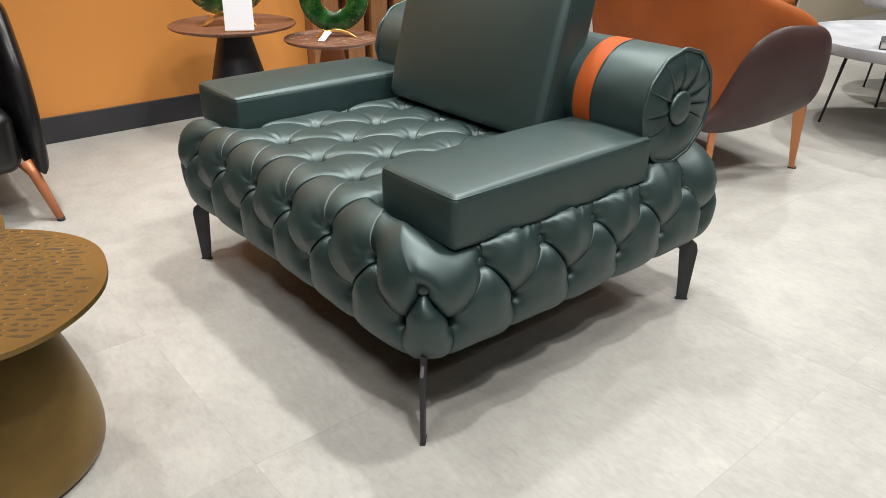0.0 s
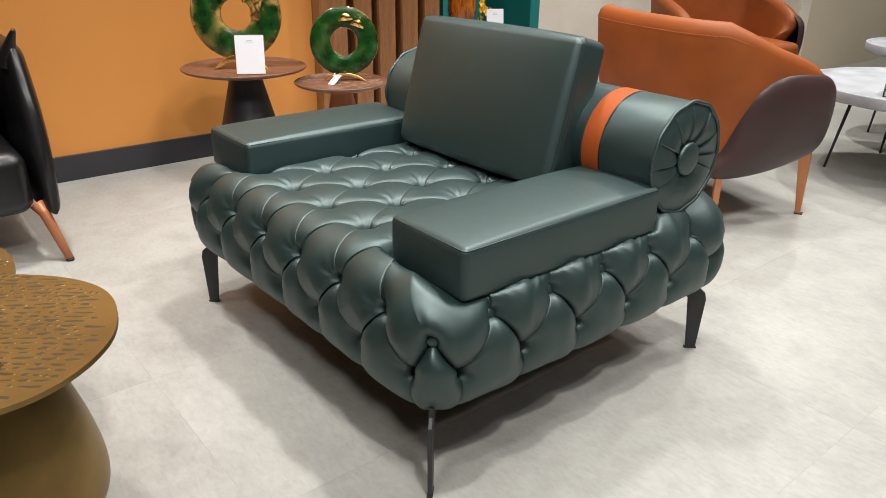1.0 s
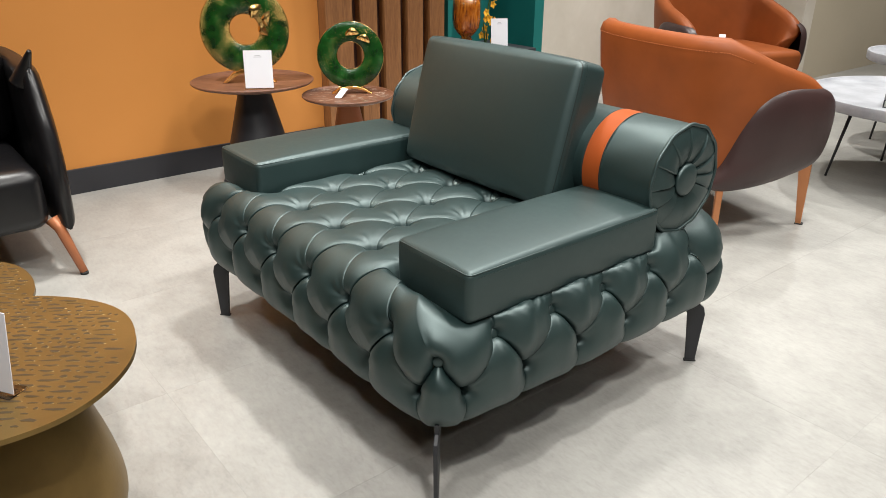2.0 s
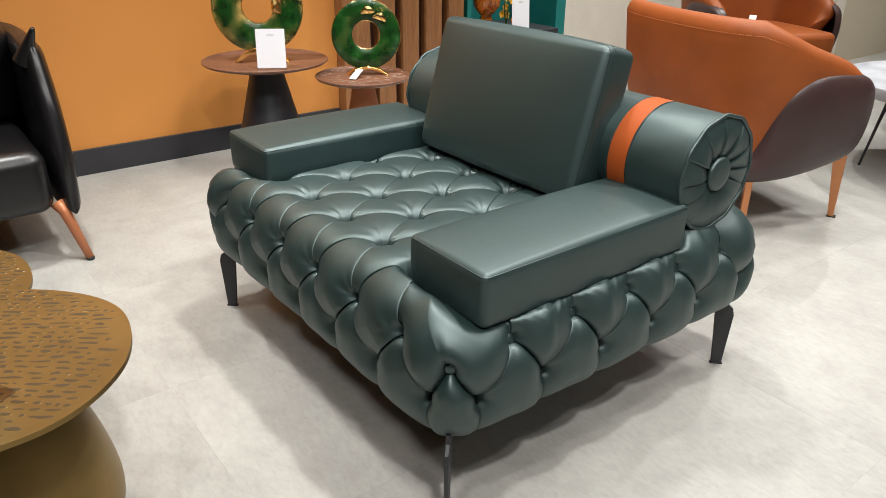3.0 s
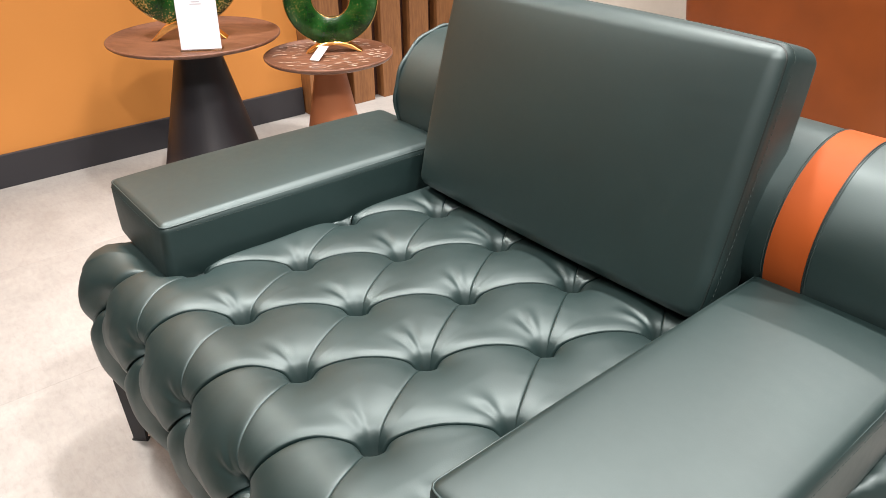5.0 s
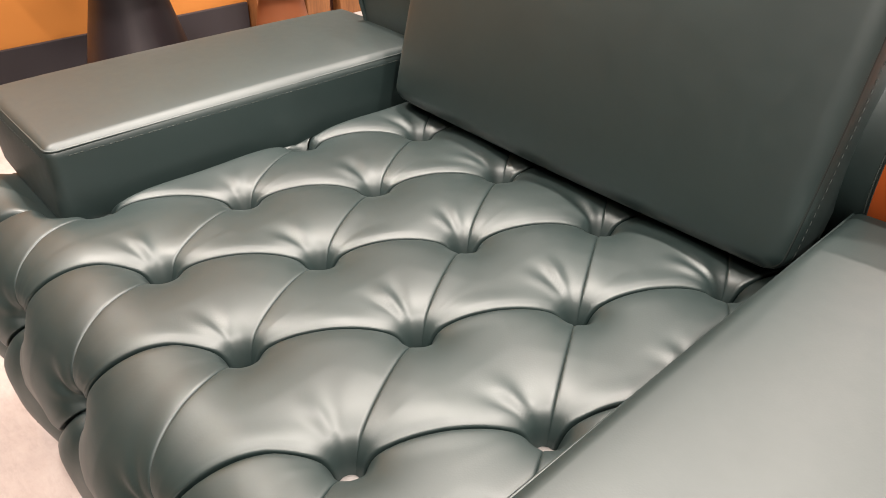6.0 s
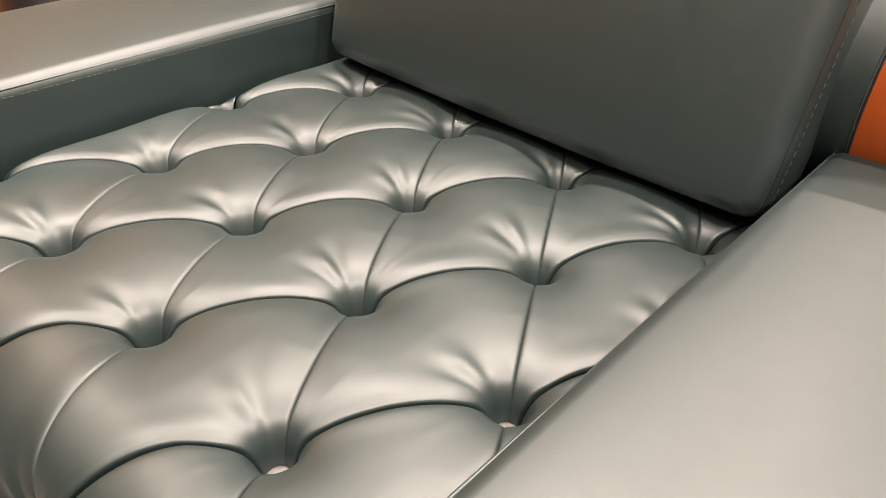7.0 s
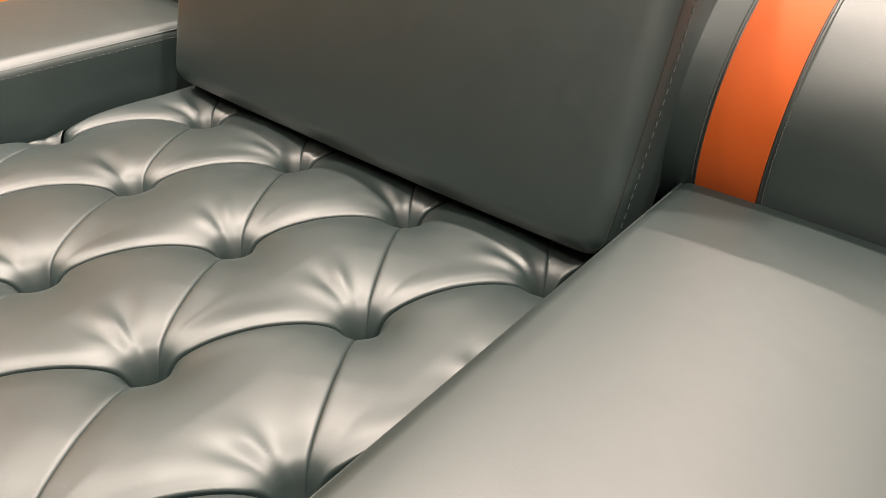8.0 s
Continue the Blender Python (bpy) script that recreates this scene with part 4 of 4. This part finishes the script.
def lounge_chair(at, label):
    c = thing("lounge_chair", label, "armchair", at, "lounge chairs")
    plan = spline([(-0.345, 0.08, 0), (-0.36, 0.0, 0), (-0.362, -0.20, 0), (-0.325, -0.335, 0), (-0.20, -0.385, 0), (0, -0.40, 0), (0.20, -0.385, 0), (0.325, -0.335, 0), (0.362, -0.20, 0), (0.36, 0.0, 0), (0.345, 0.08, 0)], 8, False)

    def top(s):
        e = min(1, max(0, (abs(2 * s - 1) - 0.40) / 0.60))
        return 0.735 - 0.225 * e

    def bottom(s):
        return 0.255 + 0.60 * max(0, abs(2 * s - 1) - 0.62)

    back = part("shell", shell(plan, top, bottom, 0.085, 0.075), TAN, c, "cognac leather wrap-around back")
    line = []
    for i, p in enumerate(plan):
        s = i / (len(plan) - 1)
        if 0.24 < s < 0.76:
            a, b = plan[i - 1], plan[i + 1]
            d = (b - a).normalized()
            line.append(Vector((p.x + d.y * 0.0815, p.y - d.x * 0.0815, top(s) - 0.004)))
    part("stitching", joined(*[stitches([a, b], 0.010, 0.007, 0.0012, (0, -1, 0.3)) for a, b in zip(line, line[1:])]), TAN_THREAD, back, "", False)
    part("seat_cushion", moved(rounded_box(0.62, 0.58, 0.13, 0.035, 0.04, (0.005, 0.006, 0.012)), pose(0, -0.03, 0.375)), TAN, c, "cognac leather seat cushion")
    part("seat_base", moved(rounded_box(0.58, 0.58, 0.07, 0.03, 0.06), pose(0, 0.0, 0.285)), BROWN, c, "dark brown leather underside")
    pod = [(-0.35, 0.235, 0), (-0.315, 0.32, 0), (-0.290, 0.45, 0), (-0.240, 0.552, 0), (-0.140, 0.600, 0), (0.030, 0.592, 0), (0.125, 0.535, 0), (0.148, 0.39, 0), (0.110, 0.292, 0), (-0.03, 0.245, 0), (-0.17, 0.222, 0), (-0.30, 0.210, 0)]
    for sign in (1, -1):
        face = lambda y, z: 0.402 - 0.65 * max(0, -y - 0.14) ** 1.7 + 0.10 * (z - 0.45)
        w = part("side_wing", wing(pod, face, 1.0, sign), BROWN, c, "padded dark brown leather side wing")
        edge = [Vector((sign * (face(p.x, p.y) + 0.0275), p.x * 0.96, 0.40 + (p.y - 0.40) * 0.96)) for p in spline(pod[:5], 10, False)]
        part("stitching", joined(*[stitches([a, b], 0.010, 0.007, 0.0011, (sign, 0, 0)) for a, b in zip(edge, edge[1:])]), TAN_THREAD, w, "pale tan stitching", False)
    leg_out = [(-0.075, 0.275), (-0.075, 0.257), (-0.026, 0.247), (0.002, 0.004), (0.022, 0.004), (0.018, 0.252), (0.012, 0.275)]
    bm = slab(leg_out, -0.012, 0.012, 0.002, 1)
    bm.transform(pose(0, 0, 0, 90, 0, 0))
    lm = geo_mesh("leg", bm, COPPER, False)
    fm = geo_mesh("foot_pad", bevelled(box(-0.001, 0.031, -0.013, 0.013, 0, 0.0045), 0.001, 1), RUBBER, False)
    for x, y, a in ((0.325, 0.17, 35), (0.325, -0.27, -35), (-0.325, 0.17, 145), (-0.325, -0.27, -145)):
        lg = part("leg", lm, COPPER, c, "slim copper metal leg", at=pose(x, y, 0, 0, 0, a))
        part("foot_pad", fm, RUBBER, lg)
    return c


lounge_chair(pose(-0.71, 2.12, 0, 0, 0, -16.3), "cognac leather lounge chair with dark brown side wings")
lounge_chair(pose(-1.63, 3.74, 0, 0, 0, -112), "cognac leather lounge chair standing before a cream wall")
tag = thing("price_tag", "small white tag lying on a cognac lounge chair", "tag", pose(-1.66, 3.62, 0.452, 0, 0, 30))
g = bevelled(box(-0.02, 0.02, 0, 0.10, 0, 0.0015), 0.0004, 1)
g.transform(pose(0, 0, 0.001, 40, 0, 0))
part("paper", g, WHITE, tag, smooth=False)

# ---------------------------------------------------------------- grey round tables


def tray_table(r, h, at, label, turn, legs=4):
    t = thing("coffee_table", label, "coffee table", at, "grey round tables")
    part("tray_top", lathe([(r * 0.95, h - 0.055), (r * 0.99, h - 0.05), (r, h - 0.04), (r, h - 0.003), (r - 0.002, h), (r - 0.010, h), (r - 0.013, h - 0.003), (r - 0.018, h - 0.014), (r * 0.5, h - 0.015), (0.001, h - 0.015)], 72), CEMENT, t, "round grey cement tray top")
    for i in range(legs):
        a = radians(turn + 360 / legs * i)
        ca, sa = math.cos(a), math.sin(a)
        lg = part("leg", tube([(ca * r * 0.58, sa * r * 0.58, h - 0.055), (ca * r * 0.70, sa * r * 0.70, 0.004)], 0.009, 10, False, 0.0055), STEEL, t, "thin splayed black steel leg")
        part("foot_pad", moved(lathe([(0.006, 0), (0.0065, 0.004), (0.0055, 0.006)], 10), pose(ca * r * 0.70, sa * r * 0.70, 0)), RUBBER, lg)
    return t


tray_table(0.51, 0.42, pose(-0.30, 3.17, 0), "round grey cement coffee table on black legs", 218)
tray_table(0.36, 0.505, pose(-0.555, 4.02, 0), "small round grey cement coffee table on black legs", 218)
book = thing("book", "white hardback book lying on a grey table", "book", pose(-0.275, 2.90, 0.4055, 0, 0, 20))
part("pages", bevelled(box(-0.095, 0.117, -0.073, 0.073, 0.003, 0.031), 0.001, 1), PAPER, book, "white page block", False)
part("cover", joined(box(-0.1, 0.12, -0.078, 0.078, 0, 0.003), box(-0.1, 0.12, -0.078, 0.078, 0.031, 0.034), box(-0.1, -0.097, -0.078, 0.078, 0.003, 0.031)), STEEL, book, "dark cover", False)
bv = thing("vase", "blue glass vase standing on a white book", "vase", pose(-0.262, 2.93, 0.4395))
part("glass", lathe([(0.03, 0), (0.036, 0.004), (0.032, 0.03), (0.045, 0.08), (0.048, 0.14), (0.03, 0.20), (0.028, 0.24), (0.024, 0.24), (0.026, 0.2), (0.001, 0.05)], 32), BLUE, bv)

# ---------------------------------------------------------------- black armchair by the orange wall
black = thing("armchair", "black leather armchair on copper-brown splayed legs", "armchair", pose(-2.06, -0.705, 0, 0, 0, -90))
# local: +y is the front (towards the room), +x is along the wall away from the tables
bplan = spline([(-0.430, 0.375, 0), (-0.434, 0.10, 0), (-0.43, -0.22, 0), (-0.32, -0.35, 0), (0, -0.375, 0), (0.32, -0.35, 0), (0.43, -0.22, 0), (0.434, 0.10, 0), (0.430, 0.375, 0)], 8, False)
bshell = shell(bplan, lambda s: 0.655 + 0.03 * (1 - abs(2 * s - 1)), lambda s: 0.185, 0.075, 0.0)
bshell = ([(x, y - 0.25 * (z - 0.2) * max(0.0, y) / 0.37, z) for x, y, z in bshell[0]], bshell[1])
part("shell", bshell, BLACK, black, "black leather wrap-around back and arms")
part("seat_cushion", moved(rounded_box(0.76, 0.70, 0.205, 0.045, 0.04, (0.004, 0.012, 0.014)), pose(0, 0.02, 0.280)), BLACK, black, "thick black leather seat cushion")
part("back_pillow", moved(rounded_box(0.80, 0.22, 0.38, 0.07, 0.03, (0.01, 0.04, -0.03)), pose(0, -0.14, 0.575, -14, 0, 0)), BLACK, black, "soft creased black leather back pillow")
for sx in (-1, 1):
    ear = [(sx * 0.410, 0.205, 0.640), (sx * 0.418, 0.22, 0.672), (sx * 0.428, 0.235, 0.705), (sx * 0.442, 0.26, 0.748)]
    part("ear", tube(spline(ear, 5, False), 0.040, 14, False, 0.006), BLACK, black, "pinched leather corner")
for x, y, a in ((-0.405, 0.355, 125), (0.405, 0.355, 55), (0.36, -0.30, -55), (-0.36, -0.30, -125)):
    lg = part("leg", moved(tube([(-0.03, 0, 0.195), (-0.005, 0, 0.165), (0.06, 0, 0.008)], 0.024, 10, False, 0.013), pose(x, y, 0, 0, 0, a)), COPPER_MATT, black, "splayed copper-brown leg")
    part("foot_pad", moved(lathe([(0.013, 0), (0.014, 0.006), (0.013, 0.010)], 12), pose(x, y, 0, 0, 0, a) @ pose(0.06, 0, 0)), RUBBER, lg)

# ---------------------------------------------------------------- gold coffee tables


def gold_table(at, ctrl, h, base, label):
    t = thing("coffee_table", label, "coffee table", at, "gold nesting tables")
    outline = [(p.x, p.y) for p in spline(ctrl, 10)]
    top = part("tabletop", slab(outline, h - 0.010, h, 0.003, 3), BRASS, t, "organic gold top with dark chiselled marks", False)
    rng = random.Random(int(h * 1000))
    v, f, lip_v, lip_f = [], [], [], []
    cx = sum(p[0] for p in outline) / len(outline)
    cy = sum(p[1] for p in outline) / len(outline)
    rows = 34
    slant = radians(52) - at.to_euler().z
    cs, sn = math.cos(slant), math.sin(slant)
    lined = [(x * cs + y * sn, -x * sn + y * cs) for x, y in outline]
    ymin, ymax = min(p[1] for p in lined), max(p[1] for p in lined)
    ph = rng.uniform(0, 6)
    for i in range(rows):
        y0 = ymin + (ymax - ymin) * (i + 0.5) / rows
        cross = sorted(a[0] + (b[0] - a[0]) * (y0 - a[1]) / (b[1] - a[1]) for a, b in zip(lined, lined[1:] + lined[:1]) if (a[1] > y0) != (b[1] > y0))
        if len(cross) < 2:
            continue
        x = cross[0] + 0.012 + rng.uniform(0, 0.012)
        while x < cross[-1] - 0.012:
            ln = rng.choice((0.008, 0.014, 0.020, 0.028, 0.042))
            if x + ln > cross[-1] - 0.012:
                break
            wd = rng.uniform(0.0018, 0.0042)
            y = y0 + 0.005 * math.sin(x * 18 + ph) + rng.uniform(-0.002, 0.002)
            k = len(v)
            sl = rng.uniform(-0.10, 0.10)
            for t8 in range(8):
                a = 2 * math.pi * t8 / 8
                w = wd * (1 + 0.35 * math.sin(3 * a + x * 90))
                px = ln * (0.5 + 0.5 * math.cos(a))
                mx, my = x + px, y + w * math.sin(a) + sl * px
                v.append((mx * cs - my * sn, mx * sn + my * cs, h + 0.0006))
            f.append(tuple(range(k, k + 8)))
            mid = (sum(q[0] for q in v[k:]) / 8, sum(q[1] for q in v[k:]) / 8)
            k2 = len(lip_v)
            for px, py, _ in v[k:]:
                dx, dy = px - mid[0], py - mid[1]
                dd = math.hypot(dx, dy)
                ux, uy = dx / dd, dy / dd
                lip_v += [(px - ux * 0.0003, py - uy * 0.0003, h + 0.0004), (px + ux * 0.0004, py + uy * 0.0004, h + 0.0006), (px + ux * 0.0007, py + uy * 0.0007, h - 0.0002)]
            for t8 in range(8):
                n8 = (t8 + 1) % 8
                for q in (0, 1):
                    lip_f.append((k2 + 3 * t8 + q, k2 + 3 * t8 + q + 1, k2 + 3 * n8 + q + 1, k2 + 3 * n8 + q))
            x += ln + rng.uniform(0.004, 0.013)
    tagged(part("chiselled_texture", (v, f), BRASS_PIT, top, "dark bronze chiselled marks", False), kind="stuff")
    tagged(part("chiselled_edge", (lip_v, lip_f), BRASS, top, "raised gold edges of the marks"), kind="stuff")
    part("pedestal", moved(lathe([(q.x, q.y) for q in spline([(r, z, 0) for r, z in base], 6, False)], 72), pose(cx, cy, 0)), BRASS, t, "matt gold domed pedestal")
    return t


near_out = [(0.0, 0.285, 0), (0.17, 0.235, 0), (0.275, 0.10, 0), (0.262, -0.08, 0), (0.16, -0.23, 0), (0.0, -0.29, 0), (-0.19, -0.24, 0), (-0.29, -0.08, 0), (-0.255, 0.10, 0), (-0.14, 0.235, 0)]
gold_table(pose(-0.488, -0.700, 0), near_out, 0.385, [(0.19, 0.0), (0.207, 0.01), (0.215, 0.04), (0.212, 0.09), (0.198, 0.16), (0.178, 0.23), (0.152, 0.30), (0.13, 0.350), (0.12, 0.371)], "low gold coffee table with an organic textured top")
far_out = [(0.0, 0.30, 0), (0.19, 0.23, 0), (0.27, 0.06, 0), (0.25, -0.12, 0), (0.10, -0.26, 0), (-0.10, -0.27, 0), (-0.26, -0.14, 0), (-0.28, 0.06, 0), (-0.18, 0.22, 0)]
gold_table(pose(-0.945, -0.81, 0, 0, 0, 20), far_out, 0.33, [(0.18, 0.0), (0.195, 0.01), (0.2, 0.05), (0.19, 0.12), (0.16, 0.22), (0.13, 0.29), (0.12, 0.316)], "gold coffee table with an organic textured top")
sign_card("sign_card", 0.105, 0.150, pose(-0.365, -0.682, 0.386, 0, 0, 32), -8, "white sign card standing on a gold coffee table")

# ---------------------------------------------------------------- floor tiles
floor = structure("floor", box(X_WALL - 0.45, 4.0, -4.0, 9.0, -0.05, -0.0004), GROUT, "light grey concrete-look floor tiles")
TX, TY, JX, JY = 0.6, 1.2, -0.157, -0.297
tile_mesh = geo_mesh("tile", box(-TX / 2 + 0.0002, TX / 2 - 0.0002, -TY / 2 + 0.0002, TY / 2 - 0.0002, -0.012, 0), TILE, False)
for i in range(-5, 8):
    for j in range(-4, 9):
        ob = new("tile", tile_mesh)
        ob.parent = floor
        ob.matrix_basis = pose(JX + TX * (i + 0.5), JY + TY * (j + 0.5), 0)
